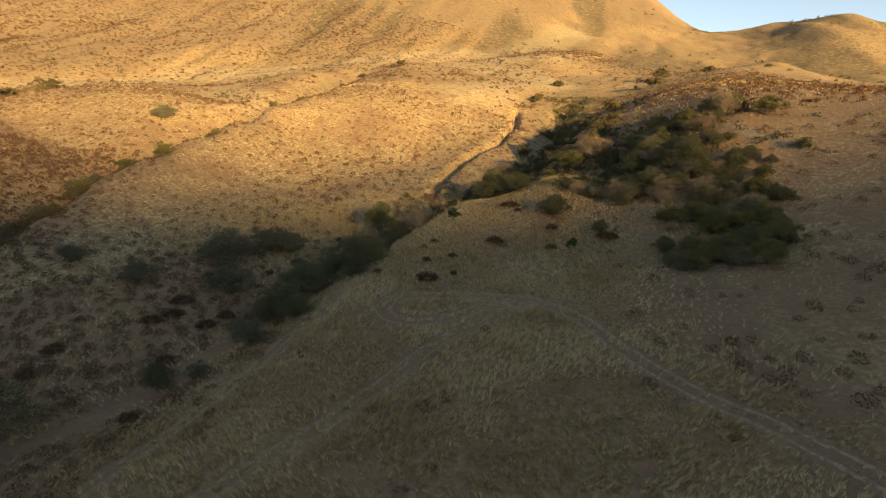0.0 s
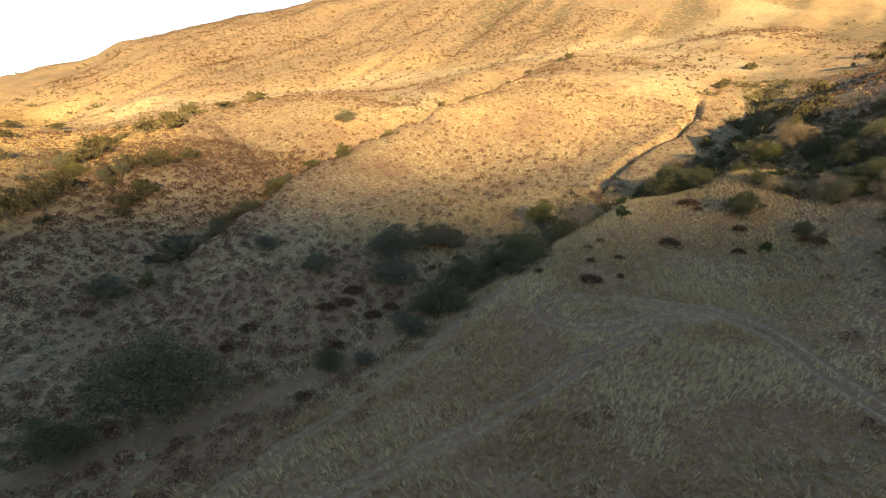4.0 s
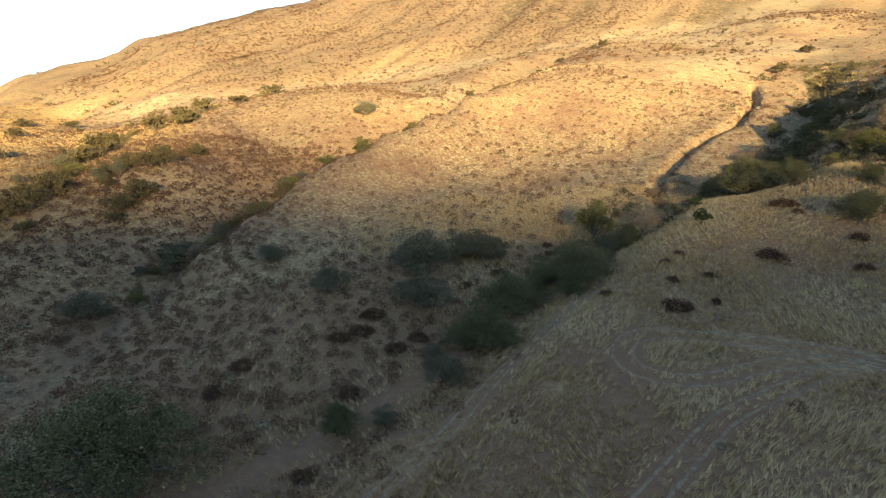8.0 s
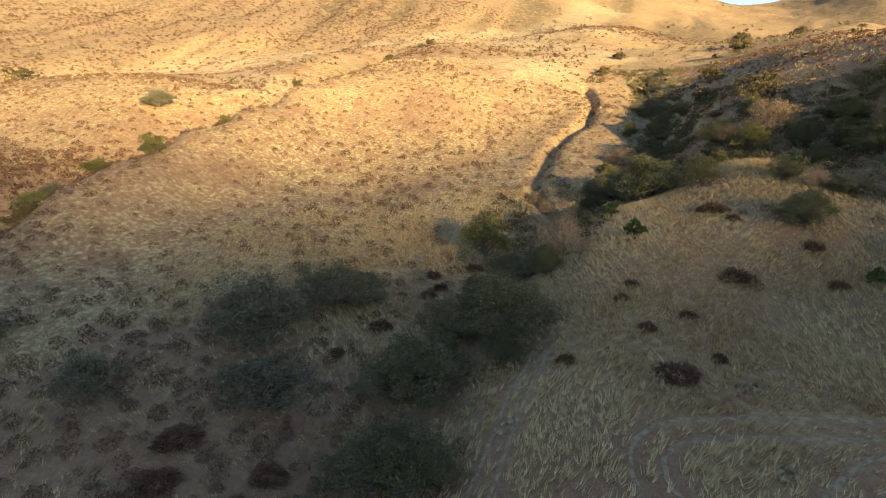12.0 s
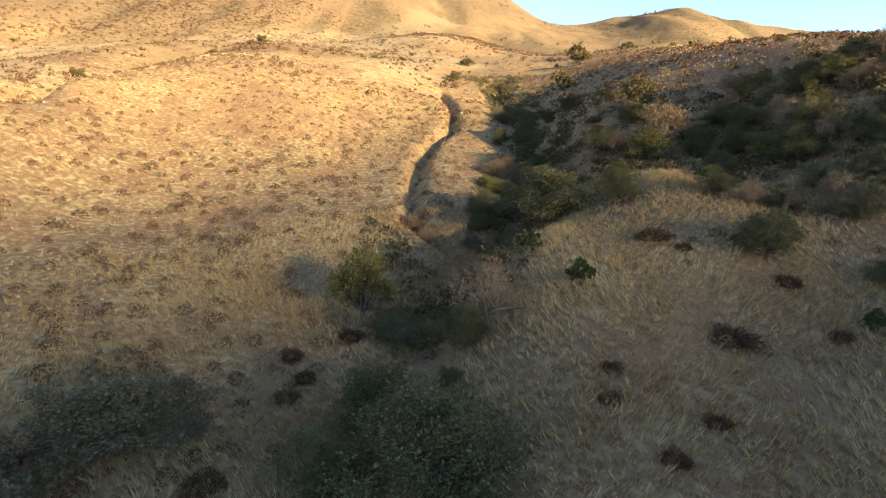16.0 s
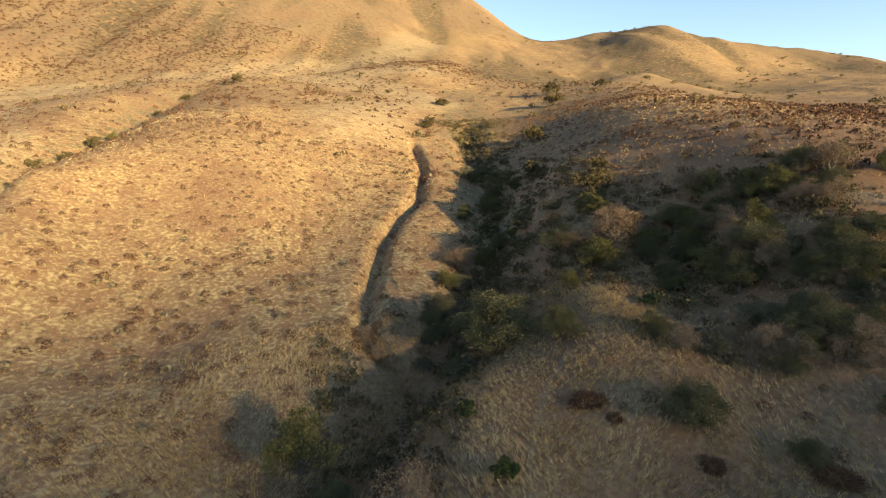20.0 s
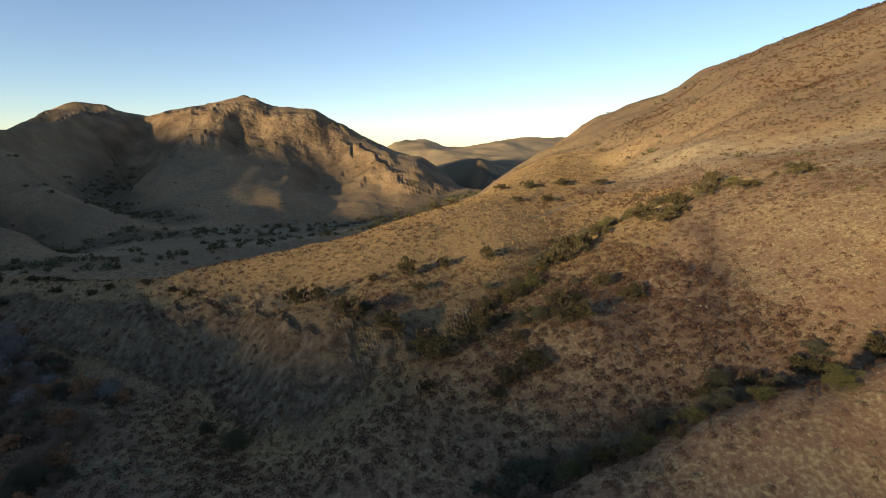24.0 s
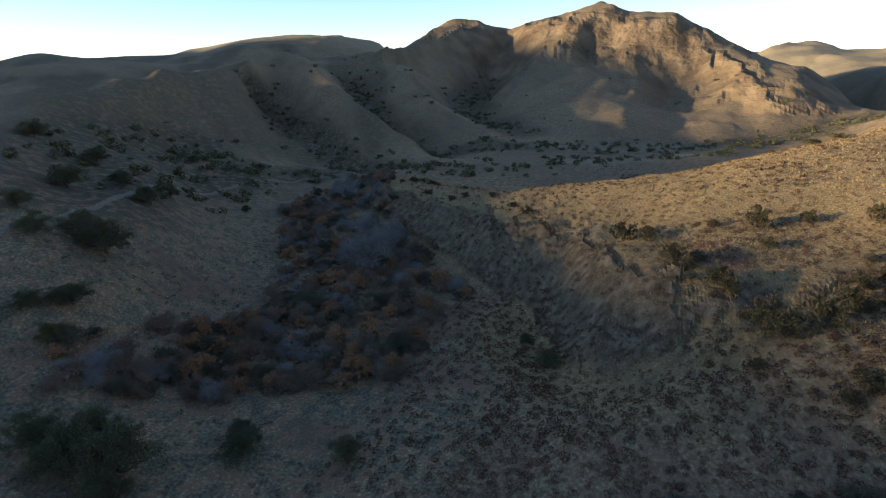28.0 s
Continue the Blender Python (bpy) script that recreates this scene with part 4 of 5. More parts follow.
def stand(kind, x, y, wide, high, label, category, group="", variants=5, sink=0.15):
    rng = np.random.RandomState(int(abs(x * 31 + y * 17)) % 9973)
    w0, h0 = KINDS[kind][:2]
    w = min(max(wide, 1.2), w0 * 1.9)
    h = min(max(high, w * 0.45), w * 1.1)
    z = float(lay([(x, y)])[0]) - sink
    m = pose(x, y, z, rng.uniform(-4, 4), rng.uniform(-4, 4), rng.uniform(0, 360)) @ Matrix.Diagonal((w / w0, w / w0, h / h0, 1))
    stock = made_kinds.setdefault(kind, [])
    if len(stock) < variants:
        ob = build_plant(kind, 11 + 7 * len(stock) + len(kind))
        ob.matrix_basis = m
        stock.append(ob)
    else:
        src = stock[rng.randint(len(stock))]
        ob = copy_thing(src, Matrix.Identity(4))
        ob.matrix_basis = m
    return tagged(ob, label, category, group)


for x, y, w, h in OAKS_GULLY:
    stand("oak_tree", x, y, w * 1.15, h, "dark green scrub oak standing in the shaded gully", "tree", "oaks along the gully")
for x, y, w, h in OAKS_EAST:
    stand("oak_tree", x, y, w, h, "dark green scrub oak on the shaded slope", "tree", "oaks on the shaded slope")
for x, y, w, h in OAKS_SOUTH:
    stand("oak_tree", x, y, w, h, "broad dark green oak on the lower meadow slope", "tree", "oaks below the bench")
for x, y, w, h in VALLEY_OAKS:
    stand("oak_tree", x, y, w, h, "dark green oak beside the valley meadow", "tree", "oaks round the valley meadow")
for x, y, w, h in OLIVE_EAST:
    stand("olive_shrub" if y < 120 else "hill_shrub", x, y, w * (1 if y < 120 else 0.62), h * (1 if y < 120 else 0.62), "olive green leafy shrub on dry grass", "shrub", "olive shrubs by the gully")
stand("olive_shrub", -69, -44, 6.0, 4.2, "yellow-green leafy shrub beside the river thicket", "shrub")
for x, y, w, h in BROWN_SHRUBS:
    stand("brown_shrub", x, y, w, h, "brown half-dead shrub with pale bare branches", "shrub", "dead shrubs by the gully", 2)
stand("dead_shrub", -4.6, 82.8, 6.6, 5.4, "leafless brown shrub with thick pale forked branches", "shrub", variants=1)
for x, y, w, h in GREEN_SMALL:
    stand("green_bush", x, y, w, h, "small fresh green bush on bare soil", "shrub", "small green bushes", 2, 0.05)
for x, y, w, h in GREY_WEST:
    stand("grey_shrub", x, y, w, h, "grey-green twiggy shrub with pale stems", "shrub", "grey shrubs in the swale")
for line in (SPUR_SHRUBS_A, SPUR_SHRUBS_B, SPUR_SHRUBS_C):
    for x, y, w, h in line:
        stand("hill_shrub", x, y, w, h, "rounded olive shrub on the dry slope", "shrub", "shrubs on the western spur", 4)
for x, y, w, h in CREST_SHRUBS:
    stand("hill_shrub" if y > 140 else "olive_shrub", x, y, w, h, "olive shrub beside the small ravine on the golden hill", "shrub", "shrubs along the hill's ravine")
for x, y, w, h in SKYLINE_SHRUBS:
    stand("hill_shrub", x, y, w, h, "low dark shrub along the spur crest", "shrub", "shrubs along the spur crest", 4)
for x, y, w, h in COTTONWOODS:
    stand("bare_tree", x, y, w, h * 1.1, "leafless grey cottonwood in the river bottom", "tree", "bare cottonwoods", 2)

rng = np.random.RandomState(77)
for k in range(30):
    a = rng.rand()
    w = rng.uniform(3.0, 6.0)
    stand("hill_shrub", -238 - 14 * a + rng.normal() * 5, -62 + 84 * a + rng.normal() * 4, w, w * 0.6, "dark shrub in the line beyond the terrace", "shrub", "shrubs beyond the terrace", 4)

# thickets along the river bottom, between the meadow and the bluff
THICKET = [(-58, -36), (-70, -26), (-86, -12), (-92, 2), (-104, 19), (-122, 27), (-138, 17), (-158, -4), (-192, -33), (-233, -58), (-262, -66),
           (-268, -92), (-227, -99), (-196, -92), (-142, -50), (-115, -38), (-94, -42), (-68, -42)]


def within(p, ring):
    inside = False
    for (x0, y0), (x1, y1) in zip(ring, ring[1:] + ring[:1]):
        if (y0 > p[1]) != (y1 > p[1]) and p[0] < (x1 - x0) * (p[1] - y0) / (y1 - y0) + x0:
            inside = not inside
    return inside


rng = np.random.RandomState(5)
LOOK_OF = {"rust_shrub": "rust-orange autumn willow in the river thicket", "brown_shrub": "brown leafless willow in the river thicket",
           "grey_shrub": "grey-green willow in the river thicket", "bare_tree": "grey bare sapling in the river thicket"}
planted = 0
while planted < 600:
    p = (rng.uniform(-270, -55), rng.uniform(-110, 10))
    if not within(p, THICKET) or (p[0] < -150 and rng.rand() < 0.35):
        continue
    planted += 1
    w = rng.uniform(2.8, 7.0)
    kind = rng.choice(["rust_shrub", "brown_shrub", "grey_shrub", "bare_tree"], p=[0.22, 0.4, 0.22, 0.16])
    stand(kind, p[0], p[1], w, w * rng.uniform(0.6, 0.85), LOOK_OF[kind], "shrub", "thicket along the river")


# the green band in the gully, the hedge on the eastern bank, the brush in the ravine
def brush(kinds, line, count, spread, small, large, label, group, seed):
    rng = np.random.RandomState(seed)
    pts = np.array(line, float)[:, :2]
    for k in range(count):
        a = rng.uniform(0, len(pts) - 1.001)
        i = int(a)
        p = pts[i] + (pts[i + 1] - pts[i]) * (a - i) + rng.normal(size=2) * spread
        w = rng.uniform(small, large)
        kind = kinds[rng.randint(len(kinds))]
        stand(kind, p[0], p[1], w, w * rng.uniform(0.62, 0.85), label, "shrub", group)


brush(["oak_tree", "olive_shrub", "grey_shrub"], GULLY_BED[2:8], 44, 2.3, 2.2, 5.0, "dark green brush filling the gully bed", "brush in the gully", 3)
brush(["oak_tree", "grey_shrub"], GULLY_BED[8:14], 14, 1.8, 2.4, 4.4, "dark green brush in the lower gully", "brush in the lower gully", 4)
brush(["oak_tree", "olive_shrub", "oak_tree", "brown_shrub"], [(26, 112), (34, 108), (40, 102), (42, 92), (34, 84)], 66, 5.0, 2.6, 6.4,
      "dark brush on the shaded eastern bank", "brush on the eastern bank", 6)
brush(["grey_shrub", "olive_shrub", "brown_shrub"], RAVINE_BED[2:13], 26, 2.0, 2.0, 4.4, "grey-green brush in the ravine bed", "brush in the ravine", 8)


brush(["hill_shrub", "olive_shrub", "hill_shrub", "grey_shrub"], SIDE_RAVINE[2:], 46, 2.6, 2.4, 6.0, "olive green brush lining the side ravine", "brush in the side ravine", 15)
brush(["hill_shrub", "grey_shrub"], [(-129, 57), (-115, 74), (-110, 84), (-104, 98), (-117, 112)], 22, 3.5, 2.0, 4.4, "olive shrub on the brown slope", "shrubs on the brown slope", 16)


brush(["grey_shrub", "oak_tree", "olive_shrub", "brown_shrub"], [(26, 84), (33, 90), (39, 79), (45, 82), (38, 70), (29, 74)], 54, 3.6, 2.2, 5.4,
      "grey-green brush on the dark eastern slope", "brush on the eastern slope", 19)


brush(["olive_shrub", "grey_shrub", "oak_tree", "olive_shrub"], [(29, 71), (33, 66), (37, 66), (41, 71), (45, 78), (49, 86)], 34, 2.6, 2.0, 5.0,
      "olive green brush below the eastern shoulder", "brush below the eastern shoulder", 23)


# ---- low dead bushes, each a dome of stiff stems ----
LOW_BUSHES = [(-1.9, 63.7, 2.4), (1.4, 65.4, 1.0), (-1.3, 74.0, 1.1), (-7.9, 65.5, 1.1), (-2.0, 68.3, 1.2), (1.2, 69.7, 1.1), (-2.6, 72.1, 1.0), (7.3, 75.6, 2.5),
              (10.6, 87.1, 2.6), (11.6, 84.9, 1.3), (23.6, 76.9, 2.8), (15.2, 75.3, 1.5), (16.0, 80.0, 1.9), (-23.6, 72.0, 1.2), (-20.9, 76.4, 1.9), (-16.9, 87.4, 1.6),
              (-17.2, 82.7, 1.4), (-16.1, 84.7, 1.5), (-12.7, 90.0, 2.0), (-30.6, 59.4, 2.2), (-26.3, 58.1, 2.1), (-25.0, 60.6, 2.0), (-21.7, 56.2, 1.7), (-27.2, 50.9, 1.9),
              (-24.8, 40.8, 1.7), (-30.9, 62.4, 2.4), (-38.9, 48.3, 2.2), (-32.2, 57.7, 2.0), (-38.7, 51.6, 2.1)]


def low_dome(seed, spikes=1500):
    rng = np.random.RandomState(seed)
    d = rng.normal(size=(spikes, 3))
    d[:, 2] = np.abs(d[:, 2]) * 0.8 + 0.05
    d /= np.linalg.norm(d, axis=1)[:, None]
    rim = rng.uniform(0.25, 1.0, spikes)[:, None] ** 0.5
    p = d * rim * np.array([0.5, 0.5, 0.62]) * (1 + 0.13 * np.sin(3 * np.arctan2(d[:, 1], d[:, 0]) + seed))[:, None]
    b = np.cross(d, rng.normal(size=(spikes, 3)))
    b = b / np.linalg.norm(b, axis=1)[:, None] * 0.022
    tip = p + (d + rng.normal(size=(spikes, 3)) * 0.35) * rng.uniform(0.05, 0.12, spikes)[:, None]
    v = np.stack([p - b, p + b, tip], 1).reshape(-1, 3)
    return mesh_of("low_bush", v, np.arange(len(v)).reshape(-1, 3), MOUND)


domes = [low_dome(k) for k in range(4)]
for k, (x, y, w) in enumerate(LOW_BUSHES):
    bush = new("low_bush", domes[k % 4])
    w = min(max(w, 0.8), 3.2)
    bush.matrix_basis = pose(x, y, float(lay([(x, y)])[0]) - 0.05, 0, 0, 67 * k) @ Matrix.Diagonal((w * 1.15, w * 0.95, 0.75 * w ** 0.7, 1))
    tagged(bush, "low dark reddish-brown dead bush on dry grass", "bush", "low dead bushes")


# ---- pale stones showing in the gully bank ----
def stone_mesh(seed):
    rng = np.random.RandomState(seed)
    bm = bmesh.new()
    bmesh.ops.create_icosphere(bm, subdivisions=2, radius=0.5)
    for v in bm.verts:
        v.co *= 1 + 0.35 * noise.noise(v.co * 2.3 + Vector((seed * 3.1, 0, 0)))
        v.co.z *= 0.6
    m = bpy.data.meshes.new("stone")
    bm.to_mesh(m)
    bm.free()
    m.materials.append(STONE)
    return m


stone_kinds = [stone_mesh(k) for k in range(3)]
rng = np.random.RandomState(12)
for x, y in ((-23.6, 69.1), (-23.1, 69.4), (-22.0, 69.0), (-22.6, 68.4), (-23.3, 73.8), (-21.2, 68.1), (-15.9, 79.6), (-11.0, 63.9), (-20.4, 61.5), (-12.2, 61.0)):
    for k in range(2):
        px, py, s = x + rng.normal() * 0.4, y + rng.normal() * 0.4, rng.uniform(0.25, 0.6)
        stone = new("stone", stone_kinds[rng.randint(3)])
        stone.matrix_basis = pose(px, py, float(lay([(px, py)])[0]) + 0.05 * s, 0, 0, rng.uniform(0, 360)) @ Matrix.Diagonal((s, s * 0.8, s, 1))
        tagged(stone, "pale weathered stone half sunk in the bank", "stone", "stones in the gully bank")


# ---- ground cover, too many to count: grass, mounds, far scrub ----
def scatter(rng, count, box, keep):
    x0, y0, x1, y1 = box
    p = np.c_[rng.uniform(x0, x1, count), rng.uniform(y0, y1, count)]
    return p[keep(p)]


ROUTE = [(6, 20), (-3, 30), (-8, 45), (-12, 55), (-8, 75), (5, 88)]


def tufts(rng, p, blades, tall, wide, lean):
    """Bunches of blades that lie over together, as the wind has combed them."""
    n = len(p)
    z = lay(p) - 0.03
    swirl = 2 * math.pi * 1.5 * (fractal(p[:, 0], p[:, 1], 12.0, 3) + 0.5) + rng.normal(size=n) * 0.8
    c = np.repeat(np.c_[p, z], blades, axis=0)
    a = np.repeat(swirl, blades) + rng.normal(size=n * blades) * 0.42
    big = 0.55 + 0.9 * np.clip(0.5 + 1.7 * fractal(p[:, 0], p[:, 1], 4.0, 3), 0, 1) + 0.5 * rng.rand(n) ** 3
    t = np.repeat(tall * big, blades) * rng.uniform(0.6, 1.2, n * blades)
    s = t * lean * rng.uniform(0.5, 1.4, n * blades)
    c[:, :2] += rng.normal(size=(n * blades, 2)) * wide * 2.6
    tip = c + np.c_[np.cos(a) * s, np.sin(a) * s, t]
    turn = rng.uniform(0, 2 * math.pi, n * blades)
    side = np.c_[np.cos(turn), np.sin(turn), np.zeros(n * blades)] * (wide * rng.uniform(0.5, 1.3, n * blades))[:, None]
    v = np.stack([c - side, c + side, tip], 1).reshape(-1, 3)
    return v, np.arange(len(v)).reshape(-1, 3)


def open_ground(p):
    ok = np.ones(len(p), bool)
    for line, gauge, worn in ((LOOP_TRACK, 0.75, 0.50), (WEST_TRACK, 0.55, 0.46), (MID_TRACK, 0.62, 0.46), (EAST_TRACK, 0.68, 0.6)):
        ok &= np.abs(to_line(p, line) - gauge) > worn * (0.5 + rng.rand(len(p)))
    return ok


rng = np.random.RandomState(21)
near_p = scatter(rng, 150000, (-75, 12, 50, 115), lambda p: (to_line(p, ROUTE) < 42) & open_ground(p) & (to_line(p, GULLY_BED) > 1.2)
                 & (fractal(p[:, 0], p[:, 1], 6, 3) < 0.16 + 0.2 * rng.rand(len(p))))
near_p = near_p[rng.rand(len(near_p)) < (1 - 0.75 * smooth(19, 30, near_p[:, 0])) * (1 - 0.9 * smooth(22, 42, to_line(near_p, ROUTE))) * (1 - 0.7 * smooth(14, 7, to_line(near_p, NEAR_SLOPE)))][:78000]
grass = new("dry_grass", mesh_of("dry_grass", *tufts(rng, near_p, 8, 0.35, 0.028, 0.72), STRAW))
tagged(grass, "straw-coloured dry grass tufts bent by the wind", "grass", kind="stuff")
far_p = scatter(rng, 300000, (-190, -60, 110, 210), lambda p: (to_line(p, ROUTE) > 38) & (to_line(p, GULLY_BED) > 4)
                & (fractal(p[:, 0], p[:, 1], 9, 3) < 0.12 + 0.12 * rng.rand(len(p))))
far_p = far_p[(rng.rand(len(far_p)) < 0.8 - 0.45 * (far_p[:, 0] < -45))][:40000]
hill_grass = new("hill_grass", mesh_of("hill_grass", *tufts(rng, far_p, 4, 0.26, 0.036, 0.6), STRAW))
terrace_p = scatter(rng, 120000, (-330, -60, -100, 230), lambda p: (np.minimum(to_line(p, SPUR_CREST), to_line(p, TERRACE)) < 42) & (rng.rand(len(p)) < 0.8))[:42000]
terrace_grass = new("terrace_grass", mesh_of("terrace_grass", *tufts(rng, terrace_p, 4, 0.36, 0.07, 0.7), GOLD_STRAW))
tagged(terrace_grass, "golden dry grass along the western terrace", "grass", kind="stuff")
tagged(hill_grass, "sparse golden bunch grass over the hillsides", "grass", kind="stuff")


def mounds(rng, p, wide, tall, spikes, blade=0.17):
    """Low rounded shrublets: a dome of short twiggy sprays."""
    n = len(p)
    size = rng.uniform(0.5, 1.2, n) * (0.65 + 0.65 * np.clip(0.5 + 1.5 * fractal(p[:, 0], p[:, 1], 25, 2), 0, 1))
    squash = np.repeat(rng.uniform(0.75, 1.3, n), spikes)
    c = np.repeat(np.c_[p, lay(p) - 0.04], spikes, axis=0)
    s = np.repeat(size, spikes)
    d = rng.normal(size=(n * spikes, 3))
    d[:, 2] = np.abs(d[:, 2])
    d /= np.linalg.norm(d, axis=1)[:, None]
    rim = rng.uniform(0.55, 1.05, n * spikes) ** 0.5
    q = c + d * np.c_[squash * wide * 0.5, wide * 0.5 / squash, np.full(n * spikes, tall)] * (s * rim)[:, None]
    b = np.cross(d, rng.normal(size=(n * spikes, 3)))
    b /= np.linalg.norm(b, axis=1)[:, None]
    b *= (wide * blade * s)[:, None]
    e = np.cross(d, b) * rng.uniform(0.8, 1.8, n * spikes)[:, None] + d * (wide * blade * s)[:, None] * 0.7
    v = np.stack([q - b, q + b, q + e], 1).reshape(-1, 3)
    return v, np.arange(len(v)).reshape(-1, 3)


def mound_ground(p):
    hill = np.clip(0.8 + 0.9 * fractal(p[:, 0], p[:, 1], 18, 3), 0.15, 1)
    bench = np.exp(-(np.minimum(np.minimum(to_line(p, BENCH_SPINE), to_line(p, BENCH_EAST)), to_line(p, BENCH_FLANK)) / 15) ** 2)
    return (rng.rand(len(p)) < hill * (1 - 0.995 * bench) * (1 - 0.6 * smooth(18, 30, p[:, 0]))) & (to_line(p, GULLY_BED) > 2) & open_ground(p)


def spaced(rng, step, box, keep):
    """Points about step apart, each shifted within its own plot."""
    gx, gy = np.meshgrid(np.arange(box[0], box[2], step), np.arange(box[1], box[3], step), indexing="ij")
    p = np.c_[gx.ravel(), gy.ravel()] + rng.uniform(-0.46, 0.46, (gx.size, 2)) * step
    return p[keep(p)]


dark_p = spaced(rng, 2.15, (-170, 10, 70, 190), mound_ground)
west_p = spaced(rng, 1.45, (-150, 30, -55, 130), lambda p: (rng.rand(len(p)) < 0.8) & (to_line(p, RAVINE_BED) > 2.5) & (to_line(p, BLUFF_EDGE) > 9))
slope_side = spaced(rng, 1.3, (-60, 16, -14, 80), lambda p: (to_line(p, NEAR_SLOPE) < 10 + 6 * rng.rand(len(p))) & (to_line(p, GULLY_BED) > 2) & open_ground(p) & (rng.rand(len(p)) < 0.72))
dark_p = np.vstack([dark_p, west_p, slope_side])
dark_p = dark_p[(np.minimum(to_line(dark_p, TERRACE), to_line(dark_p, SPUR_CREST)) > 30) | (rng.rand(len(dark_p)) < 0.65)]
close = to_line(dark_p, ROUTE) < 68
close_v, close_t = mounds(rng, dark_p[close], 1.2, 0.7, 96, 0.062)
away_v, away_t = mounds(rng, dark_p[~close], 1.3, 0.66, 42, 0.1)
cover = new("buckwheat_scrub", mesh_of("buckwheat_scrub", np.vstack([close_v, away_v]), np.vstack([close_t, away_t + len(close_v)]), MOUND))
tagged(cover, "low dark brown scrub mounds dotting the slopes", "scrub", kind="stuff")
slope_p = scatter(rng, 90000, (-340, 40, 130, 440), lambda p: (np.hypot(*(p - HUB).T) > 118) & (rng.rand(len(p)) < np.clip(0.6 + 1.2 * fractal(p[:, 0], p[:, 1], 30, 3), 0.1, 1)))
slope_p = slope_p[~((slope_p[:, 0] > -170) & (slope_p[:, 0] < 70) & (slope_p[:, 1] < 185))]
foot = np.min([to_line(slope_p, line) for line in (MASSIF_FOOT, UPPER_BASIN, SPUR_RISE, MID_SHOULDER, HILL_CREST[:3], GULLY_BED[:2])], axis=0)
foot = np.minimum(foot, to_line(slope_p, SPUR_CREST) - 40)
thin = (slope_p[:, 0] < 40) | (rng.rand(len(slope_p)) < 0.5)
slope_p, foot = slope_p[thin], foot[thin]
slope_p = slope_p[(foot > 26) | (rng.rand(len(slope_p)) < 0.25)][:17000]
plateau_p = spaced(rng, 2.0, (32, 98, 125, 225), lambda p: (rng.rand(len(p)) < np.clip(0.65 + 1.4 * fractal(p[:, 0], p[:, 1], 12, 3), 0.05, 1)) & (to_line(p, GULLY_BED) > 9))
plateau_scrub = new("plateau_scrub", mesh_of("plateau_scrub", *mounds(rng, plateau_p, 1.2, 0.55, 16, 0.17), MOUND))
tagged(plateau_scrub, "dense reddish-brown scrub covering the eastern plateau", "scrub", kind="stuff")
spur_p = spaced(rng, 2.7, (-300, -40, -168, 190), lambda p: (np.minimum(to_line(p, SPUR_CREST), to_line(p, TERRACE)) < 44) & (rng.rand(len(p)) < np.clip(0.55 + 1.2 * fractal(p[:, 0], p[:, 1], 20, 3), 0.05, 1)))
spur_scrub = new("spur_scrub", mesh_of("spur_scrub", *mounds(rng, spur_p, 1.3, 0.6, 14, 0.19), MOUND))
tagged(spur_scrub, "small brown scrub mounds over the golden western spur", "scrub", kind="stuff")
hillside = new("hillside_scrub", mesh_of("hillside_scrub", *mounds(rng, slope_p, 1.25, 0.6, 9, 0.24), MOUND))
tagged(hillside, "small brown scrub speckling the golden hillsides", "scrub", kind="stuff")
sage_p = scatter(rng, 22000, (-190, -70, 80, 190), mound_ground)[:3200]
sagebrush = new("sagebrush", mesh_of("sagebrush", *mounds(rng, sage_p, 1.0, 0.45, 20), SAGE))
tagged(sagebrush, "pale grey-tan sagebrush clumps on the slopes", "scrub", kind="stuff")


def far_shrubs(rng, p, size, puffs, leaf=0.17):
    """Far bushes: three or four unequal lobes of leaf sprays each."""
    n = len(p)
    s = np.repeat(size * rng.uniform(0.45, 1.6, n), puffs)
    c = np.repeat(np.c_[p, lay(p)], puffs, axis=0)
    lobe = np.c_[rng.normal(size=(4 * n, 2)) * 0.34, rng.uniform(0.12, 0.42, 4 * n)]
    girth = rng.uniform(0.2, 0.42, 4 * n)
    pick = np.repeat(np.arange(n) * 4, puffs) + rng.randint(0, 4, n * puffs)
    d = rng.normal(size=(n * puffs, 3))
    d /= np.linalg.norm(d, axis=1)[:, None]
    q = c + (lobe[pick] + d * np.array([1, 1, 0.75]) * (girth[pick] * rng.uniform(0.6, 1.1, n * puffs))[:, None]) * s[:, None]
    b = np.cross(d, rng.normal(size=(n * puffs, 3)))
    b /= np.linalg.norm(b, axis=1)[:, None]
    e = np.cross(d, b)
    k = (s * leaf * rng.uniform(0.5, 1.0, n * puffs))[:, None]
    v = np.stack([q - b * k, q + b * k, q + e * k * 1.6 + d * k * 0.5], 1).reshape(-1, 3)
    return v, np.arange(len(v)).reshape(-1, 3)


def hollows(p):
    d = np.full(len(p), 1e9)
    for line in (WEST_HOLLOW, WEST_HOLLOW_B, CRAG_HOLLOW_C, CRAG_FOOT, RIVER_FLATS, SOUTH_WEST_FACE, SOUTH_WEST_FACE, WEST_FOOT, GORGE):
        d = np.minimum(d, to_line(p, line))
    return rng.rand(len(p)) < 0.012 + 0.9 * np.exp(-(d / 16) ** 2)


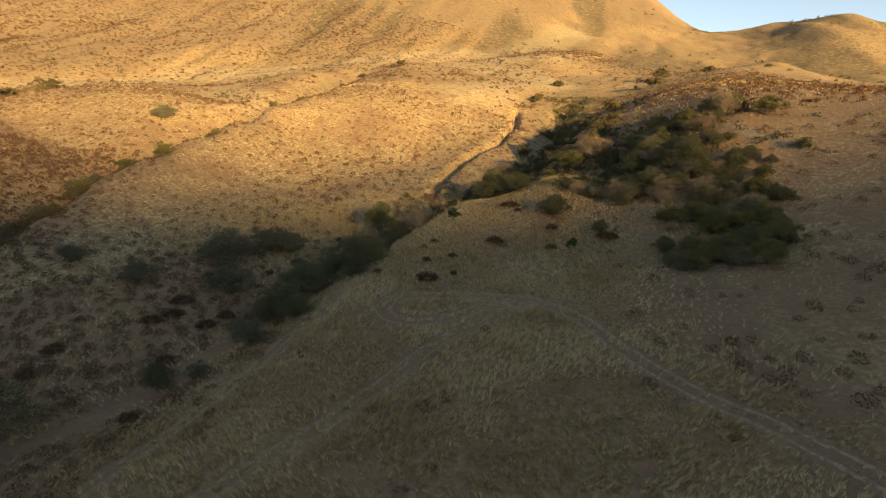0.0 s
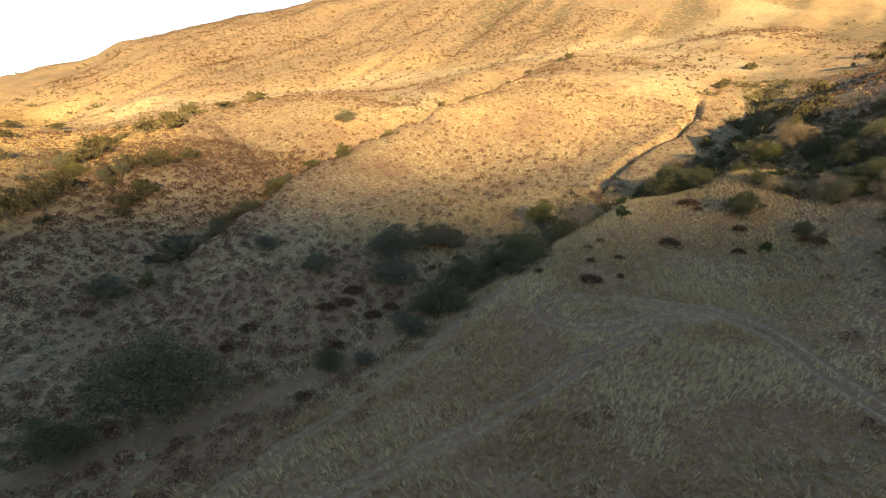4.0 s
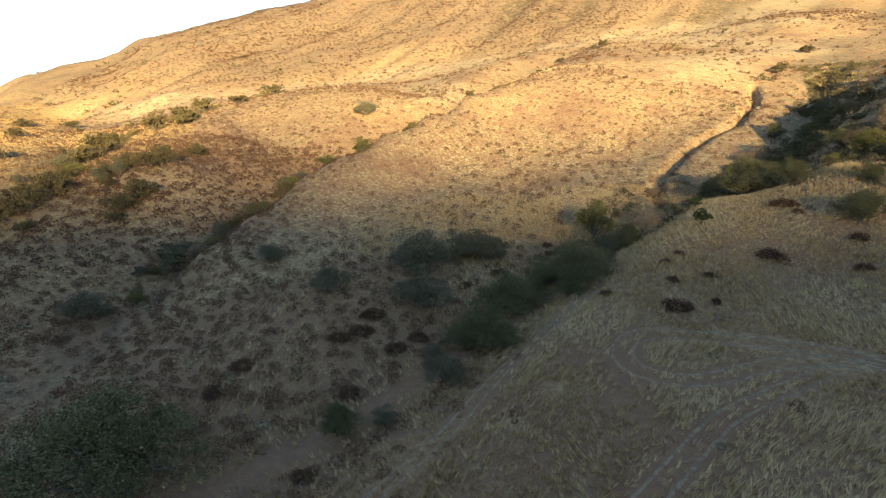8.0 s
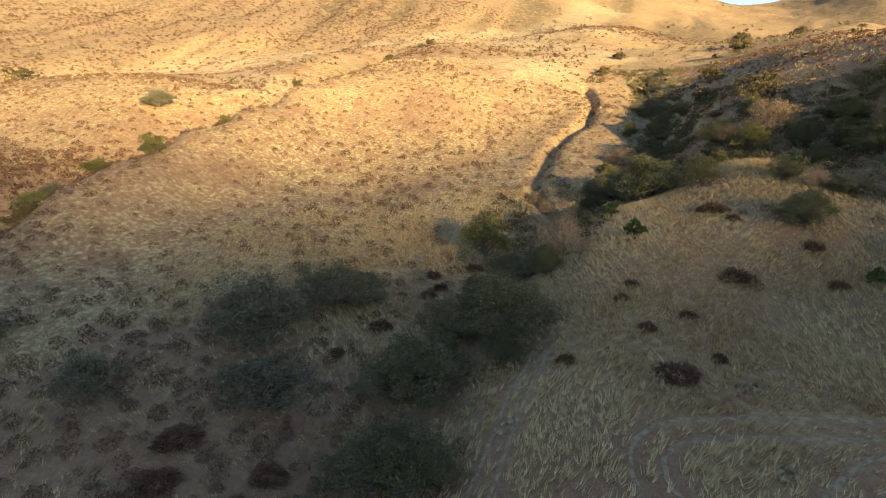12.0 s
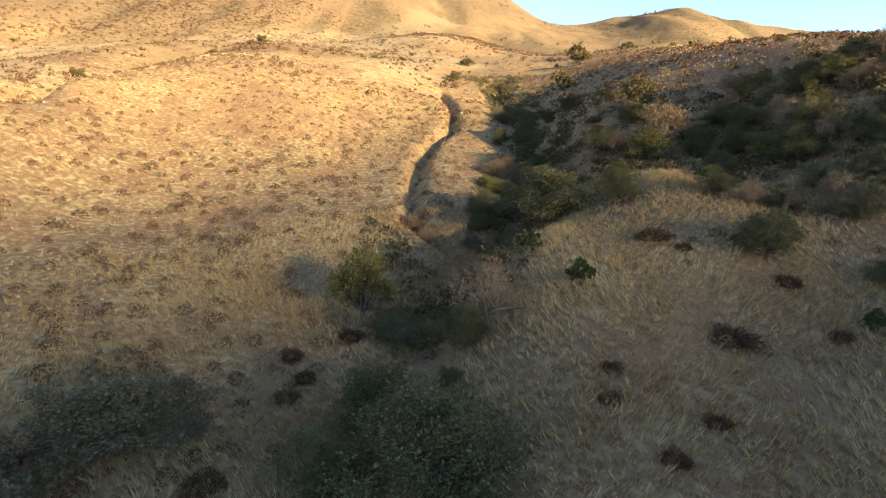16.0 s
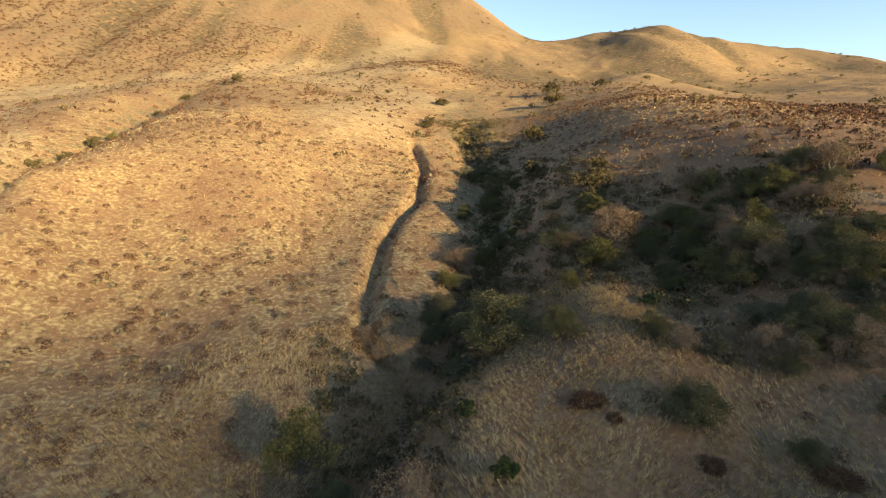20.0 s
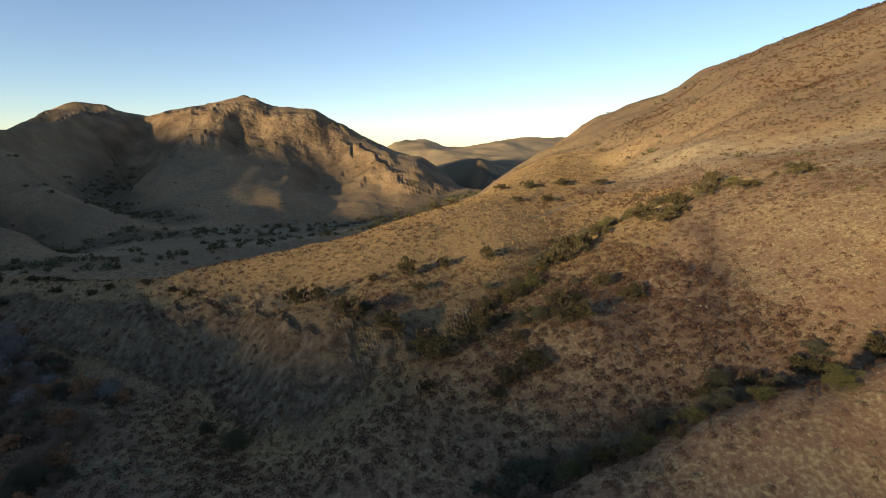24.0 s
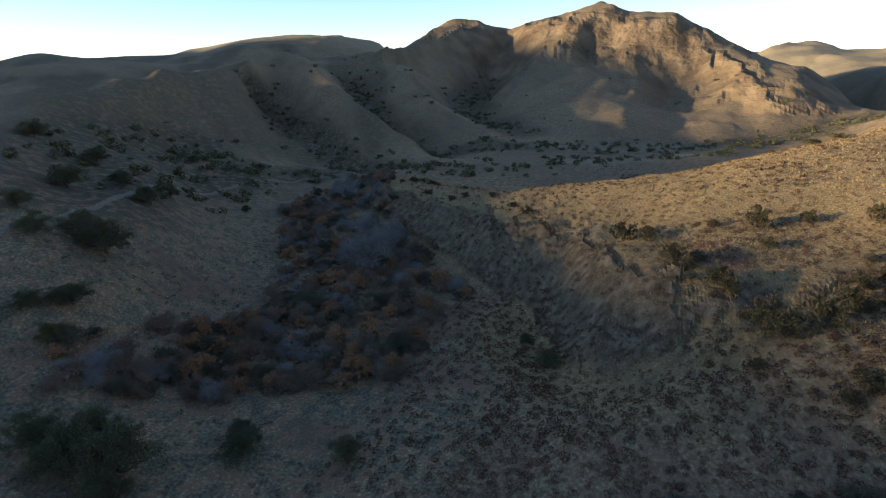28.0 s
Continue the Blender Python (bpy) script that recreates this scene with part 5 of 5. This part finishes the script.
wood_p = scatter(rng, 22000, (-900, -420, -110, 260), lambda p: hollows(p) & (np.hypot(*(p - HUB).T) > 190) & (to_line(p, SPUR_CREST) > 45) & (to_line(p, TERRACE) > 60))[:950]
wood = new("far_scrub_oaks", mesh_of("far_scrub_oaks", *far_shrubs(rng, wood_p, 3.4, 110, 0.13), OAK_LEAF))
tagged(wood, "dark scrub oaks filling the folds of the far hills", "woods", kind="stuff")
north_p = scatter(rng, 7000, (-420, 160, 560, 900), lambda p: (rng.rand(len(p)) < np.clip(0.1 + 1.3 * fractal(p[:, 0], p[:, 1], 60, 3), 0.02, 1)) & (to_line(p, HILL_CREST) > 25))[:1100]
north_wood = new("north_scrub", mesh_of("north_scrub", *far_shrubs(rng, north_p, 2.2, 34), HILL_LEAF))
tagged(north_wood, "scattered olive scrub on the high golden slopes", "scrub", kind="stuff")

bottom_p = np.array([q for q in scatter(rng, 2400, (-270, -100, -55, 16), lambda p: rng.rand(len(p)) < 0.9) if within(q, THICKET)])
under = new("willow_undergrowth", mesh_of("willow_undergrowth", *far_shrubs(rng, bottom_p, 1.8, 70, 0.11), BROWN_LEAF))
tagged(under, "brown and mauve leafless undergrowth along the river bottom", "undergrowth", kind="stuff")


gully_p = scatter(rng, 16000, (-10, 84, 70, 230), lambda p: (rng.rand(len(p)) < 0.9 * np.exp(-(to_line(p, GULLY_BED) / 7.5) ** 2) + 0.55 * np.exp(-(to_line(p, [q[:2] for q in EAST_BANK] + [(40, 102), (42, 92), (36, 84)]) / 9) ** 2))
                  & (to_line(p, CHANNEL_BED) > 3) & (to_line(p, BENCH_SPINE) > 8) & (to_line(p, TONGUE_CREST) > 7))[:1300]
gully_under = new("gully_undergrowth", mesh_of("gully_undergrowth", *far_shrubs(rng, gully_p, 1.5, 110, 0.08), HILL_LEAF))
tagged(gully_under, "grey-green low brush covering the gully and its shaded bank", "undergrowth", kind="stuff")


# ---- wheel tracks and the valley road ----
def along(line, step):
    pts = np.array(line, float)[:, :2]
    out = []
    for k in range(len(pts) - 1):
        p0, p1, p2, p3 = pts[max(k - 1, 0)], pts[k], pts[k + 1], pts[min(k + 2, len(pts) - 1)]
        n = max(2, int(np.hypot(*(p2 - p1)) / step))
        for i in range(n):
            t = i / n
            out.append(0.5 * ((2 * p1) + (p2 - p0) * t + (2 * p0 - 5 * p1 + 4 * p2 - p3) * t * t + (3 * p1 - p0 - 3 * p2 + p3) * t ** 3))
    return np.array(out + [pts[-1]])


def ribbon(line, offset, wide, lift, step=0.5, ragged=0.25):
    c = along(line, step)
    d = np.gradient(c, axis=0)
    nrm = np.c_[-d[:, 1], d[:, 0]] / (np.hypot(d[:, 0], d[:, 1])[:, None] + 1e-9)
    r = np.random.RandomState(len(line) + int(offset * 10) + 40)
    half = wide / 2 * (1 + ragged * r.uniform(-1, 1, (len(c), 2)))
    rows = [c + nrm * (offset - half[:, :1]), c + nrm * offset, c + nrm * (offset + half[:, 1:])]
    v = np.vstack([np.c_[q, lay(q) + h] for q, h in zip(rows, (-0.02, lift, -0.02))])
    n = len(c)
    quads = [(k + o, k + 1 + o, k + 1 + o + n, k + o + n) for o in (0, n) for k in range(n - 1)]
    return v, quads


def rut_mesh(line, side, wide):
    return mesh_of("wheel_rut", *ribbon(line, side, wide, 0.05, 0.4, 0.4), DUST)


for label, line, spread, wide in (("pale double wheel track turning back in a loop on dry grass", LOOP_TRACK, 0.75, 0.34),
                                  ("narrow worn wheel track along the edge of the bench", WEST_TRACK, 0.55, 0.3),
                                  ("dark double wheel track crossing the dry grass", MID_TRACK, 0.62, 0.3),
                                  ("worn brown double wheel track through dry grass", EAST_TRACK, 0.68, 0.5),
                                  ("pale foot path climbing the spine of the bench", SPINE_PATH, 0.0, 0.7)):
    track = tagged(new("dirt_track"), label, "track", kind="structure")
    for side in ((-spread, spread) if spread else (0.0,)):
        part("wheel_rut", rut_mesh(line, side, wide), track)
for label, line in (("pale dirt road along the foot of the western hills", [(-62, -66), (-83, -75), (-108, -84.5), (-158, -109), (-200, -122), (-240, -124), (-270, -116), (-320, -100)]),
                    ("faint track across the valley meadow", [(-78, -36), (-86, -40), (-105, -43.5), (-127, -43.5), (-142, -42)]),
                    ("pale track along the western spur", [(-186, 128), (-206, 152), (-204, 169), (-172, 171)]),
                    ("pale dirt road over the eastern shoulder", [(45, 104), (46.5, 97), (49, 92), (55, 84)])):
    tagged(new("dirt_road", mesh_of("dirt_road", *ribbon(line, 0.0, 0.9 if "faint" in label else 2.4, 0.14, 1.5), TRACK)), label, "road", kind="structure")
